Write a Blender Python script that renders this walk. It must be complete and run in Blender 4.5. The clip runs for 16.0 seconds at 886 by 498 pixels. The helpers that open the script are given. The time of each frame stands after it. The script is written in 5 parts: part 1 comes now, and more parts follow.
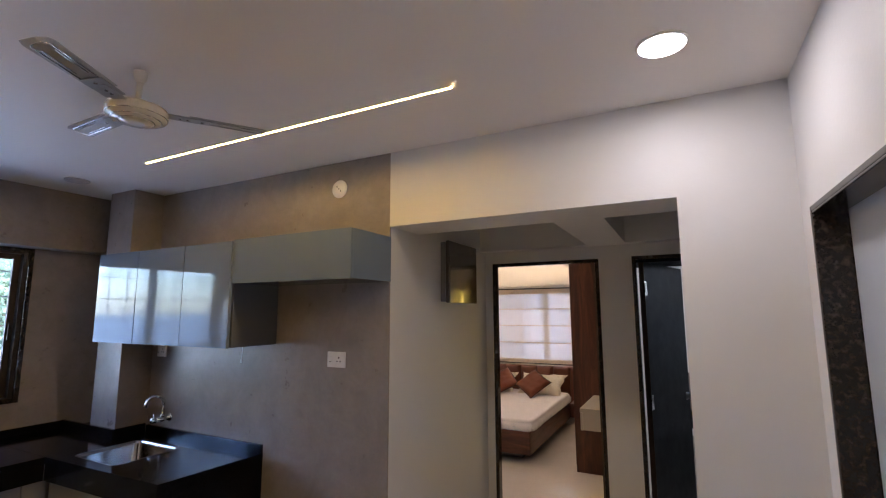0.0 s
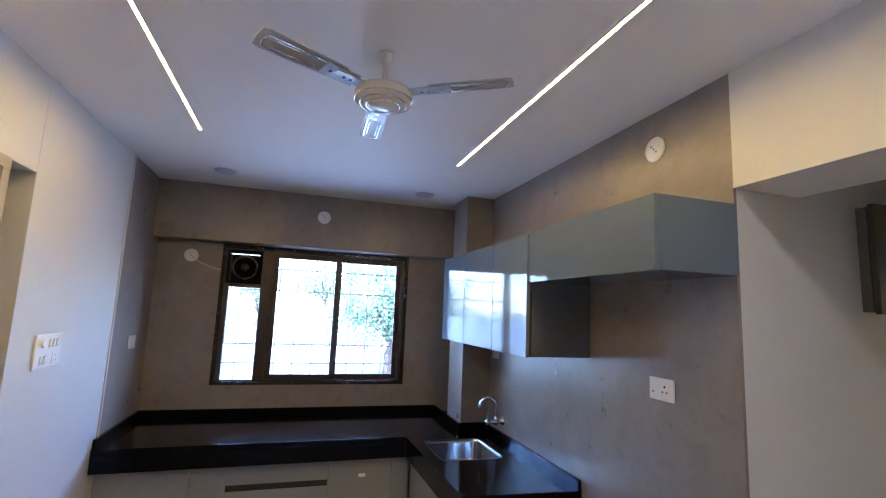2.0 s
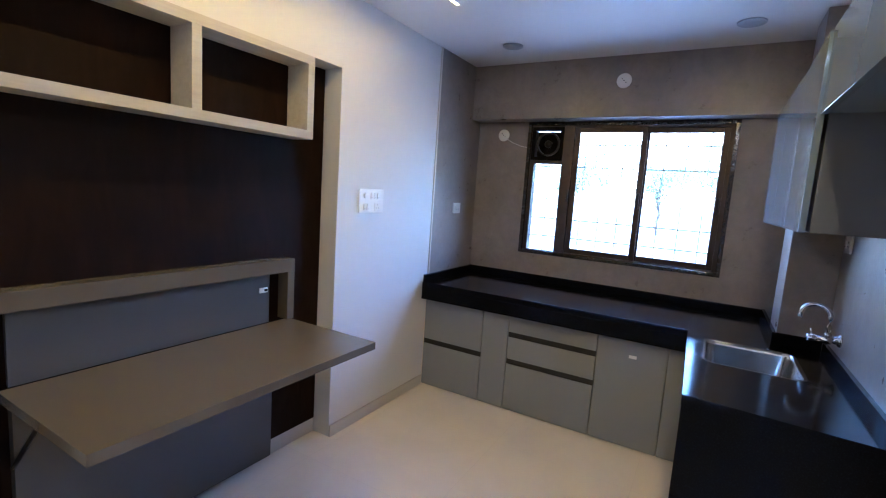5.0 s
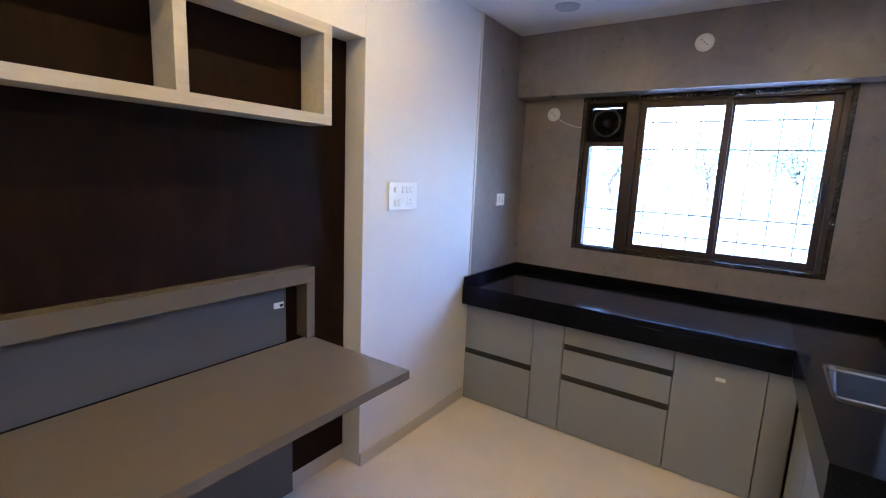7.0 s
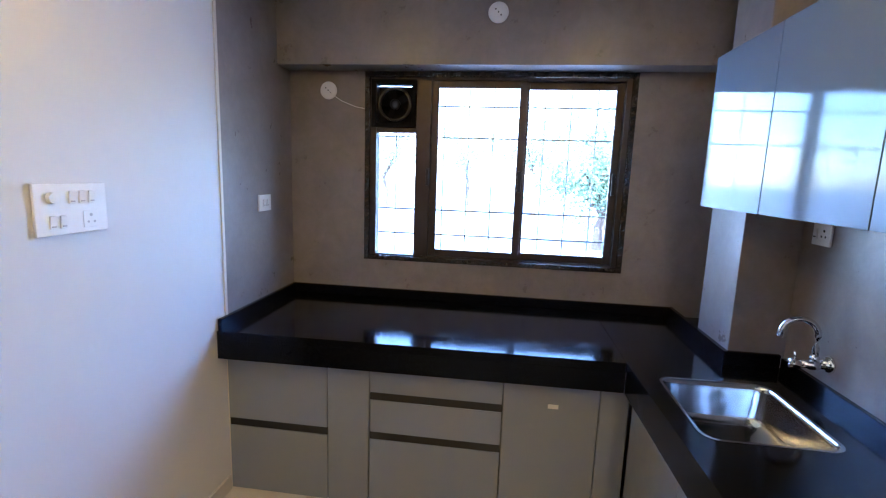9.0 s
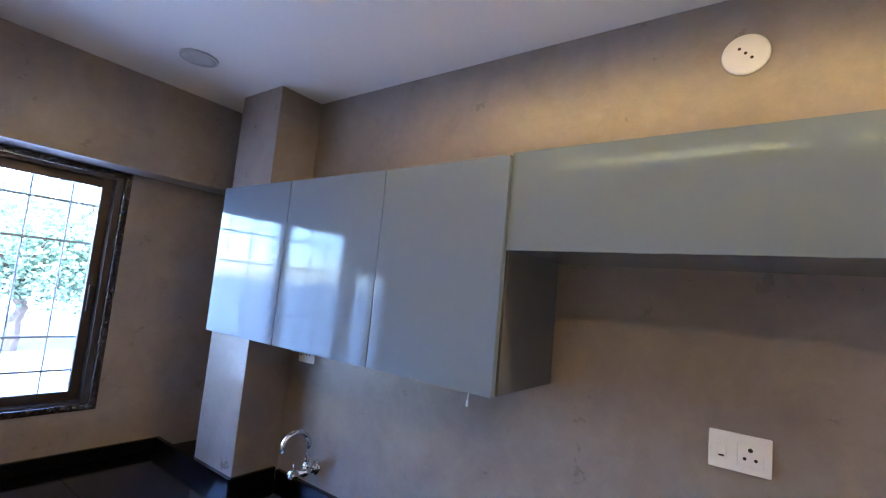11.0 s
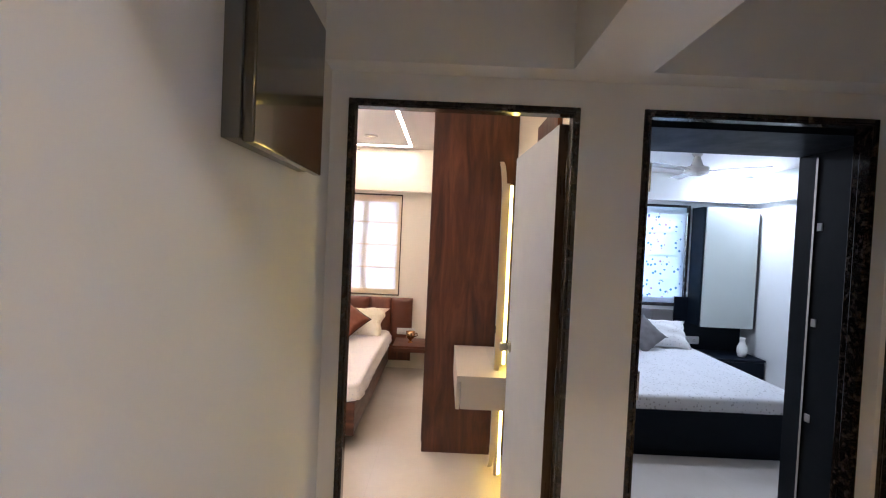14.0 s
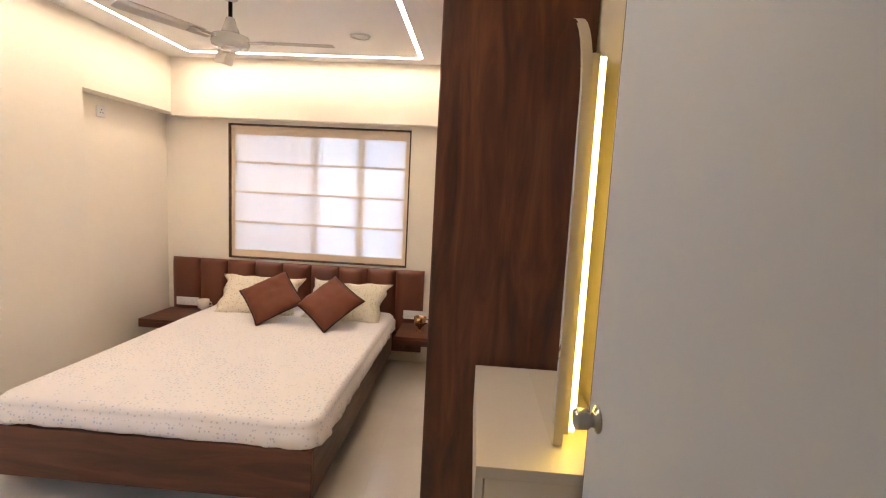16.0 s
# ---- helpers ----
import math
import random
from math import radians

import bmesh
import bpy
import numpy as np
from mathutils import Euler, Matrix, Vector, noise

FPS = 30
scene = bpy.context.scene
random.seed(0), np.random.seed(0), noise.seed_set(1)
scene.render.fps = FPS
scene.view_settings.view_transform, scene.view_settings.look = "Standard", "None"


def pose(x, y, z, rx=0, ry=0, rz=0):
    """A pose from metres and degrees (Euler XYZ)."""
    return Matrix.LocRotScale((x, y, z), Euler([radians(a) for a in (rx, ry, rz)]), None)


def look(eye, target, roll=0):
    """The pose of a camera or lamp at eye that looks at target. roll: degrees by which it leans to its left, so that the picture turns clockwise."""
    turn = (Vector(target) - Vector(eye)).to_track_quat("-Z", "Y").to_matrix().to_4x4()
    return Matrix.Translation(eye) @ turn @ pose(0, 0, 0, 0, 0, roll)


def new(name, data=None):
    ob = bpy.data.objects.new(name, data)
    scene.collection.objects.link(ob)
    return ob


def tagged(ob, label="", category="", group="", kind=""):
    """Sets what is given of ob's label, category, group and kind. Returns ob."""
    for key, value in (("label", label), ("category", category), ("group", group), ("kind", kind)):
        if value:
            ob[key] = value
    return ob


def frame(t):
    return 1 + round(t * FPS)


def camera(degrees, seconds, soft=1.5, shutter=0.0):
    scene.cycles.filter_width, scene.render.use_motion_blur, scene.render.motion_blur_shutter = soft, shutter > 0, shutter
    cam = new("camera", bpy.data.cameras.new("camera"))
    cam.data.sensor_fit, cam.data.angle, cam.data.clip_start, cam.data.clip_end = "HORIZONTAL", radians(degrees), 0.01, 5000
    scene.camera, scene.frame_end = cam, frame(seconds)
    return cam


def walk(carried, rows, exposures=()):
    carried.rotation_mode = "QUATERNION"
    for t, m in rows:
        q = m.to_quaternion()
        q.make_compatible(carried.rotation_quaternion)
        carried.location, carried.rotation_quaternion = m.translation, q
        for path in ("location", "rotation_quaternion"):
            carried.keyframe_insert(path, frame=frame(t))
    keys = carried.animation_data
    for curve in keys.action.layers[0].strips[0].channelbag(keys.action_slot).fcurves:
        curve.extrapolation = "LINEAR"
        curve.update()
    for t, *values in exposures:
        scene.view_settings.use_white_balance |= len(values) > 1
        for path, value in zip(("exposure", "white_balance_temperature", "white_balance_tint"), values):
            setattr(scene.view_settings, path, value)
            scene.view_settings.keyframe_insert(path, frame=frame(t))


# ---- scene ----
cam = camera(87.5, 16.0, soft=1.15)
PATH = [
    (0, (1.429, -2.125, 1.689), (0.521, -0.364, 1.957), -0.2),
    (0.5, (1.404, -1.945, 1.686), (0.155, -0.411, 1.98), 1.0),
    (1, (1.282, -1.784, 1.691), (-0.244, -0.528, 1.999), 1.3),
    (1.5, (1.199, -1.634, 1.691), (-0.554, -0.719, 1.997), 1.7),
    (2, (1.202, -1.423, 1.689), (-0.692, -0.838, 1.959), 2.4),
    (2.5, (1.168, -1.224, 1.664), (-0.802, -0.939, 1.864), 3.5),
    (3, (1.063, -1.077, 1.644), (-0.934, -1.118, 1.744), 3.9),
    (3.5, (1.028, -0.901, 1.604), (-0.943, -1.238, 1.583), 4.0),
    (4, (0.982, -0.703, 1.574), (-0.938, -1.252, 1.468), 3.8),
    (4.5, (0.92, -0.646, 1.559), (-0.913, -1.427, 1.382), 3.8),
    (5, (0.977, -0.588, 1.546), (-0.741, -1.58, 1.294), 3.9),
    (5.2, (1.003, -0.56, 1.542), (-0.692, -1.587, 1.273), 3.9),
    (7.5, (0.432, -0.96, 1.583), (-1.195, -2.078, 1.259), 2.5),
    (8, (0.24, -1.061, 1.573), (-1.509, -1.978, 1.26), 2.3),
    (8.2, (0.18, -1.105, 1.572), (-1.615, -1.931, 1.258), 2.2),
    (10.3, (-0.38, -1.245, 1.637), (-2.081, -0.194, 1.583), 5.5),
    (10.5, (-0.363, -1.295, 1.653), (-1.944, -0.07, 1.695), 6.2),
    (11, (-0.276, -1.361, 1.726), (-1.459, 0.24, 1.922), 5.4),
    (11.5, (-0.181, -1.339, 1.734), (-0.951, 0.489, 1.994), 4.2),
    (12, (-0.04, -1.175, 1.732), (-0.386, 0.787, 1.914), 3.7),
    (12.5, (0.117, -0.978, 1.687), (-0.004, 1.016, 1.791), 3.2),
    (13, (0.230, -0.808, 1.642), (0.175, 1.19, 1.692), 2.9),
    (13.5, (0.321, -0.532, 1.621), (0.308, 1.468, 1.621), 2.6),
    (14, (0.419, -0.24, 1.589), (0.412, 1.76, 1.535), 2.6),
    (14.5, (0.542, 0.121, 1.578), (0.554, 2.118, 1.473), 2.5),
    (15, (0.516, 0.484, 1.553), (0.537, 2.479, 1.408), 2.9),
    (15.5, (0.487, 0.829, 1.508), (0.454, 2.82, 1.322), 2.7),
    (15.6, (0.486, 0.91, 1.507), (0.442, 2.9, 1.312), 2.8),
    (16, (0.477, 1.191, 1.516), (0.352, 3.174, 1.287), 2.9),
]
EXPOSURES = (
    (0, 4.32, 5750, 19), (0.6, 4.42, 5450, 20), (1, 4.55, 5250, 19), (2, 4.7, 5100, 17), (3.5, 4.8, 4850, 15), (5, 4.98, 4700, 15), (8, 5.1, 5050, 19), (10.5, 5.0, 4850, 14), (11, 5.15, 5150, 19), (11.5, 5.22, 5150, 21),
    (12, 5.08, 5250, 24), (12.5, 4.98, 5200, 21), (13, 5.08, 5200, 20), (13.5, 5.30, 5230, 18), (14, 5.37, 5350, 17), (14.5, 5.31, 5500, 16), (15, 5.28, 5550, 15), (15.5, 5.18, 5600, 14), (16, 5.03, 5680, 14),
)
walk(cam, [(t, look(eye, target, roll)) for t, eye, target, roll in PATH], exposures=EXPOSURES)

# ---- world and large lights ----
world = bpy.data.worlds.new("sky")
scene.world = world
world.use_nodes = True
wn = world.node_tree.nodes
sky = wn.new("ShaderNodeTexSky")
sky.sky_type = 'NISHITA'
sky.sun_disc = False
sky.sun_elevation = radians(60)
sky.sun_rotation = radians(107)
wn["Background"].inputs["Strength"].default_value = 0.15
world.node_tree.links.new(sky.outputs["Color"], wn["Background"].inputs["Color"])
sun = new("sun", bpy.data.lights.new("sun", 'SUN'))
sun.data.energy = 1.9
sun.data.angle = radians(0.5)
sun.data.color = (1.0, 0.96, 0.90)
sun.matrix_world = look((10, -3, 18), (0, 0, 0))


def disc_lamp(name, x, y, z, d, power, color):
    l = new(name, bpy.data.lights.new(name, 'AREA'))
    l.data.shape = 'DISK'
    l.data.size = d
    l.data.energy = power
    l.data.color = color
    l.matrix_world = pose(x, y, z)
    return l


disc_lamp("downlight_glow", 1.42, -0.48, 2.575, 0.14, 0.22, (1.0, 0.86, 0.72))
disc_lamp("second_bedroom_downlight_glow", 3.656, 4.93, 2.425, 0.14, 0.42, (0.95, 0.98, 1.0))
disc_lamp("second_bedroom_downlight_glow", 1.546, 3.85, 2.425, 0.14, 0.42, (0.95, 0.98, 1.0))

LED_KITCHEN = 8.6
LED_BED = 2.3

# ---- materials ----


def mat(name, color, rough=0.5, metal=0.0, coat=0.0, spec=0.5):
    m = bpy.data.materials.new(name)
    m.use_nodes = True
    b = m.node_tree.nodes["Principled BSDF"]
    b.inputs["Base Color"].default_value = (*color, 1)
    b.inputs["Roughness"].default_value = rough
    b.inputs["Metallic"].default_value = metal
    b.inputs["Coat Weight"].default_value = coat
    b.inputs["Coat Roughness"].default_value = 0.05
    b.inputs["Specular IOR Level"].default_value = spec
    return m


def coords(m, scale=(1, 1, 1), kind="Object"):
    nt = m.node_tree
    tc = nt.nodes.new("ShaderNodeTexCoord")
    mp = nt.nodes.new("ShaderNodeMapping")
    mp.inputs["Scale"].default_value = scale
    nt.links.new(tc.outputs[kind], mp.inputs["Vector"])
    return mp.outputs["Vector"]


def noise_node(m, vec, scale, detail=4, rough=0.55, distort=0.0):
    n = m.node_tree.nodes.new("ShaderNodeTexNoise")
    n.inputs["Scale"].default_value = scale
    n.inputs["Detail"].default_value = detail
    n.inputs["Roughness"].default_value = rough
    n.inputs["Distortion"].default_value = distort
    m.node_tree.links.new(vec, n.inputs["Vector"])
    return n.outputs["Fac"]


def ramp(m, fac, stops):
    r = m.node_tree.nodes.new("ShaderNodeValToRGB")
    e = r.color_ramp.elements
    while len(e) < len(stops):
        e.new(0.5)
    for el, (p, c) in zip(e, stops):
        el.position = p
        el.color = (*c, 1) if len(c) == 3 else c
    m.node_tree.links.new(fac, r.inputs["Fac"])
    return r.outputs["Color"]


def mixc(m, fac, a, b, mode='MIX'):
    n = m.node_tree.nodes.new("ShaderNodeMix")
    n.data_type = 'RGBA'
    n.blend_type = mode
    for sock, v in ((n.inputs[0], fac), (n.inputs[6], a), (n.inputs[7], b)):
        if hasattr(v, "is_linked"):
            m.node_tree.links.new(v, sock)
        elif isinstance(v, tuple):
            sock.default_value = (*v, 1)
        else:
            sock.default_value = v
    return n.outputs[2]


def put_in(m, out, name):
    m.node_tree.links.new(out, m.node_tree.nodes["Principled BSDF"].inputs[name])


def bump(m, height, strength=0.1, dist=0.01):
    n = m.node_tree.nodes.new("ShaderNodeBump")
    n.inputs["Strength"].default_value = strength
    n.inputs["Distance"].default_value = dist
    m.node_tree.links.new(height, n.inputs["Height"])
    put_in(m, n.outputs["Normal"], "Normal")


def scaled(c, k):
    return tuple(min(1, v * k) for v in c)


def plaster(name, color, rough=0.55, patch=0.06, fine=60, lumps=0.05):
    """Painted or rendered wall: large soft patches, fine roller grain."""
    m = mat(name, color, rough)
    v = coords(m)
    big = noise_node(m, v, 1.3, 3, 0.6)
    small = noise_node(m, v, 9, 5, 0.65)
    c = mixc(m, ramp(m, big, [(0.3, (0, 0, 0)), (0.7, (1, 1, 1))]), scaled(color, 1 - patch), scaled(color, 1 + patch))
    c = mixc(m, 0.35, c, ramp(m, small, [(0.25, scaled(color, 1 - patch * 1.3)), (0.75, scaled(color, 1 + patch))]))
    put_in(m, c, "Base Color")
    put_in(m, ramp(m, small, [(0.2, (rough - 0.08,) * 3), (0.8, (rough + 0.1,) * 3)]), "Roughness")
    bump(m, noise_node(m, v, fine, 3), lumps, 0.01)
    return m


def wood(name, dark, mid, light, rough=0.38, axis="z", scale=1.0, coat=0.0, run=0.55, fine=0.4):
    """Dark laminate with long streaky grain along the axis."""
    m = mat(name, mid, rough, coat=coat)
    st = {"z": (9, 9, run), "x": (run, 9, 9), "y": (9, run, 9)}[axis]
    v = coords(m, tuple(k * scale for k in st))
    v2 = coords(m, tuple(k * scale * 4 for k in st))
    g1 = noise_node(m, v, 2.2, 6, 0.62, 0.8)
    g2 = noise_node(m, v2, 3.0, 4, 0.6, 0.3)
    c = ramp(m, g1, [(0.30, dark), (0.5, mid), (0.70, light)])
    c = mixc(m, fine, c, ramp(m, g2, [(0.3, dark), (0.7, mid)]))
    put_in(m, c, "Base Color")
    put_in(m, ramp(m, g2, [(0.2, (rough - 0.08,) * 3), (0.8, (rough + 0.12,) * 3)]), "Roughness")
    bump(m, g2, 0.05, 0.004)
    return m


def lacquer(name, color, rough=0.12, coat=0.6):
    """High-gloss laminate with faint waviness and wiped smears."""
    m = mat(name, color, rough, coat=coat)
    v = coords(m)
    n1 = noise_node(m, v, 2.5, 3)
    put_in(m, ramp(m, n1, [(0.3, (rough * 0.8,) * 3), (0.7, (rough * 1.5,) * 3)]), "Roughness")
    put_in(m, mixc(m, n1, scaled(color, 0.97), scaled(color, 1.03)), "Base Color")
    bump(m, noise_node(m, v, 3.0, 2), 0.008, 0.01)
    return m


def granite(name, base, fleck, rough=0.1, scale=120, big=0.0):
    m = mat(name, base, rough)
    v = coords(m)
    f = noise_node(m, v, scale, 6, 0.7)
    c = ramp(m, f, [(0.5, base), (0.72, fleck)])
    if big:
        p = noise_node(m, v, 14, 6, 0.7, 1.2)
        c = mixc(m, ramp(m, p, [(0.56, (0, 0, 0)), (0.75, (big,) * 3)]), c, scaled(fleck, 1.6))
    put_in(m, c, "Base Color")
    put_in(m, ramp(m, noise_node(m, v, 6, 4), [(0.3, (rough * 0.7,) * 3), (0.8, (rough * 1.8,) * 3)]), "Roughness")
    return m


def metal(name, color, rough=0.2):
    m = mat(name, color, rough, metal=1.0)
    v = coords(m)
    put_in(m, ramp(m, noise_node(m, v, 25, 4), [(0.3, (rough * 0.7,) * 3), (0.8, (rough * 1.5,) * 3)]), "Roughness")
    return m


def plastic(name, color, rough=0.3):
    m = mat(name, color, rough)
    v = coords(m)
    put_in(m, mixc(m, noise_node(m, v, 30, 3), scaled(color, 0.95), scaled(color, 1.02)), "Base Color")
    return m


def cloth(name, color, rough=0.85, weave=260, fold=0.2):
    m = mat(name, color, rough, spec=0.2)
    v = coords(m)
    put_in(m, mixc(m, noise_node(m, v, 5, 4), scaled(color, 0.93), scaled(color, 1.04)), "Base Color")
    bump(m, noise_node(m, v, weave, 2), fold, 0.003)
    return m


def printed_cloth(name, ground, print_a, print_b, size, spot=0.32, rough=0.85, loose=1.0):
    """Cloth with a scattered small print."""
    m = mat(name, ground, rough, spec=0.2)
    v = coords(m)
    vo = m.node_tree.nodes.new("ShaderNodeTexVoronoi")
    vo.inputs["Scale"].default_value = size
    vo.inputs["Randomness"].default_value = loose
    m.node_tree.links.new(v, vo.inputs["Vector"])
    n = noise_node(m, v, size * 3.5, 3, 0.7)
    add = m.node_tree.nodes.new("ShaderNodeMath")
    add.operation = 'ADD'
    m.node_tree.links.new(vo.outputs["Distance"], add.inputs[0])
    sc = m.node_tree.nodes.new("ShaderNodeMath")
    sc.operation = 'MULTIPLY'
    sc.inputs[1].default_value = 0.45
    m.node_tree.links.new(n, sc.inputs[0])
    m.node_tree.links.new(sc.outputs[0], add.inputs[1])
    mask = ramp(m, add.outputs[0], [(spot, (1, 1, 1)), (spot + 0.06, (0, 0, 0))])
    pick = ramp(m, vo.outputs["Color"], [(0.4, print_a), (0.6, print_b)])
    put_in(m, mixc(m, mask, ground, pick), "Base Color")
    bump(m, noise_node(m, v, 220, 2), 0.15, 0.003)
    return m


def glow(name, color, strength):
    m = bpy.data.materials.new(name)
    m.use_nodes = True
    nt = m.node_tree
    nt.nodes.remove(nt.nodes["Principled BSDF"])
    e = nt.nodes.new("ShaderNodeEmission")
    e.inputs["Color"].default_value = (*color, 1)
    e.inputs["Strength"].default_value = strength
    nt.links.new(e.outputs[0], nt.nodes["Material Output"].inputs["Surface"])
    return m


def glass(name, tint=(1, 1, 1), rough=0.0):
    m = mat(name, tint, rough)
    b = m.node_tree.nodes["Principled BSDF"]
    b.inputs["Transmission Weight"].default_value = 1.0
    b.inputs["IOR"].default_value = 1.02
    return m


def sheer(name, color, through_amount):
    """Thin blind cloth that lets part of the daylight through."""
    m = mat(name, color, 0.9, spec=0.1)
    nt = m.node_tree
    t = nt.nodes.new("ShaderNodeBsdfTranslucent")
    t.inputs["Color"].default_value = (*color, 1)
    mix = nt.nodes.new("ShaderNodeMixShader")
    mix.inputs[0].default_value = through_amount
    nt.links.new(nt.nodes["Principled BSDF"].outputs[0], mix.inputs[1])
    nt.links.new(t.outputs[0], mix.inputs[2])
    nt.links.new(mix.outputs[0], nt.nodes["Material Output"].inputs["Surface"])
    return m, t


TAUPE = plaster("taupe_cement_wall", (0.262, 0.229, 0.207), 0.31, 0.14, 45, 0.05)
# faint large-format joints, trowel clouds and pin specks of the cement tiles
tv = coords(TAUPE)
tb_ = TAUPE.node_tree.nodes["Principled BSDF"].inputs["Base Color"].links[0].from_socket
cloud = ramp(TAUPE, noise_node(TAUPE, tv, 4.5, 8, 0.7, 0.6), [(0.32, (0.83, 0.83, 0.84)), (0.68, (1.07, 1.06, 1.05))])
speck = ramp(TAUPE, noise_node(TAUPE, tv, 150, 1, 0.4), [(0.25, (0.94, 0.935, 0.93)), (0.32, (1, 1, 1))])
mottle = ramp(TAUPE, noise_node(TAUPE, tv, 22, 6, 0.7, 0.3), [(0.3, (0.93, 0.93, 0.935)), (0.7, (1.04, 1.04, 1.035))])
tb_ = mixc(TAUPE, 1.0, tb_, mottle, 'MULTIPLY')
put_in(TAUPE, mixc(TAUPE, 1.0, mixc(TAUPE, 1.0, tb_, cloud, 'MULTIPLY'), speck, 'MULTIPLY'), "Base Color")
WHITE = plaster("white_wall_paint", (0.665, 0.66, 0.655), 0.5, 0.03, 70, 0.05)
CREAM = plaster("cream_wall_paint", (0.81, 0.75, 0.645), 0.55, 0.03, 70, 0.05)
COOLWHITE = plaster("cool_white_wall_paint", (0.80, 0.82, 0.82), 0.55, 0.02, 70, 0.05)
CEILING = plaster("satin_ceiling_paint", (0.80, 0.775, 0.755), 0.58, 0.02, 30, 0.02)
CEILING_W = plaster("matt_white_ceiling_paint", (0.80, 0.79, 0.78), 0.5, 0.02, 50, 0.03)
BEAD = plastic("cream_corner_bead", (0.66, 0.62, 0.54), 0.4)
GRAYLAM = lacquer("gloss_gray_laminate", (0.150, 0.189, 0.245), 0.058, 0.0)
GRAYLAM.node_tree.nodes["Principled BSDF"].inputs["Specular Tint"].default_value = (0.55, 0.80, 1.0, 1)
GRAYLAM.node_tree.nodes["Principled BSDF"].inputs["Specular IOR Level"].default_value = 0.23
DARKGLOSS = lacquer("gloss_dark_gray_laminate", (0.060, 0.054, 0.049), 0.12, 0.25)
# gray laminate darkened to hold the shade on cabinet sides and undersides
CARCASS = plaster("shade_gray_carcass_laminate", (0.095, 0.105, 0.122), 0.4, 0.04, 150, 0.01)
GRAYBASE = plaster("satin_gray_laminate", (0.222, 0.236, 0.262), 0.36, 0.03, 200, 0.01)
GREIGE = lacquer("gloss_greige_laminate", (0.118, 0.099, 0.076), 0.15, 0.0)
TABLEGRAY = plaster("slate_gray_laminate", (0.076, 0.072, 0.070), 0.42, 0.05, 150, 0.01)
GRAYMATT = plaster("gray_panel_laminate", (0.115, 0.119, 0.124), 0.42, 0.03, 150, 0.01)
BLACKSLOT = mat("black_grip_channel", (0.006, 0.006, 0.007), 0.35)
GRANITE = granite("black_granite", (0.003, 0.003, 0.004), (0.012, 0.013, 0.016), 0.10, 170)
GRANITE.node_tree.nodes["Principled BSDF"].inputs["Specular IOR Level"].default_value = 0.4
GRANITE.node_tree.nodes["Principled BSDF"].inputs["Specular Tint"].default_value = (0.16, 0.22, 0.40, 1)
FRAMESTONE = granite("dark_brown_marble", (0.012, 0.009, 0.007), (0.085, 0.068, 0.058), 0.12, 42, 0.22)
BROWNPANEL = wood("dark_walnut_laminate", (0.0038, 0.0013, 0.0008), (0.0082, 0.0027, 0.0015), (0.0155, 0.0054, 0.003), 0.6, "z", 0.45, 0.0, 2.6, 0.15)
WALNUT = wood("walnut_laminate", (0.015, 0.004, 0.0025), (0.085, 0.0245, 0.0113), (0.185, 0.062, 0.028), 0.38, "z", 0.55, 0.0, 1.1, 0.28)
WALNUT_X = wood("walnut_laminate_level", (0.018, 0.005, 0.003), (0.084, 0.0255, 0.0118), (0.175, 0.060, 0.028), 0.38, "x", 0.55, 0.0, 1.1, 0.28)
WALNUT_Y = wood("walnut_laminate_side", (0.018, 0.005, 0.003), (0.084, 0.0255, 0.0118), (0.175, 0.060, 0.028), 0.38, "y", 0.55, 0.0, 1.1, 0.28)
SHELFWHITE = wood("white_grained_laminate", (0.42, 0.395, 0.36), (0.50, 0.475, 0.435), (0.56, 0.535, 0.49), 0.4, "x", 1.2)
ALU = metal("brown_anodised_aluminium", (0.075, 0.062, 0.056), 0.42)
STEEL = metal("brushed_steel", (0.45, 0.44, 0.43), 0.13)
SATINSTEEL = metal("satin_steel", (0.40, 0.38, 0.34), 0.3)
CHROME = metal("polished_chrome", (0.80, 0.80, 0.80), 0.07)
IRON = mat("gray_painted_iron", (0.40, 0.42, 0.45), 0.5, 0.1)
WPLASTIC = plastic("white_switch_plastic", (0.82, 0.81, 0.79), 0.25)
GPLASTIC = plastic("gray_lamp_plastic", (0.50, 0.50, 0.52), 0.35)
EXHAUSTBLACK = mat("matt_black_plastic", (0.004, 0.004, 0.005), 0.7, 0.0, 0.0, 0.12)
BLACKPL = mat("black_plastic", (0.010, 0.010, 0.011), 0.35)
SOCKETHOLE = mat("socket_hole", (0.015, 0.015, 0.015), 0.6)
FANPAINT = lacquer("white_fan_enamel", (0.68, 0.66, 0.63), 0.14, 0.4)
FANGRAY = lacquer("silver_gray_fan_enamel", (0.44, 0.43, 0.41), 0.36, 0.1)
DOORWHITE = plaster("white_door_laminate", (0.445, 0.49, 0.565), 0.40, 0.02, 200, 0.01)
DOORDARK = plaster("charcoal_door_laminate", (0.016, 0.017, 0.017), 0.5, 0.04, 160, 0.01)
NAVY = plaster("navy_laminate", (0.0045, 0.0078, 0.0145), 0.5, 0.06, 160, 0.01)
for m_ in (BROWNPANEL, NAVY, DOORDARK):
    m_.node_tree.nodes["Principled BSDF"].inputs["Specular IOR Level"].default_value = 0.12
LEDWARM = glow("warm_led_diffuser", (1.0, 0.61, 0.15), LED_KITCHEN)
LEDBED = glow("warm_white_led_diffuser", (1.0, 0.75, 0.475), LED_BED)
LEDMIRROR = glow("yellow_led_diffuser", (1.0, 0.68, 0.10), 1.2)
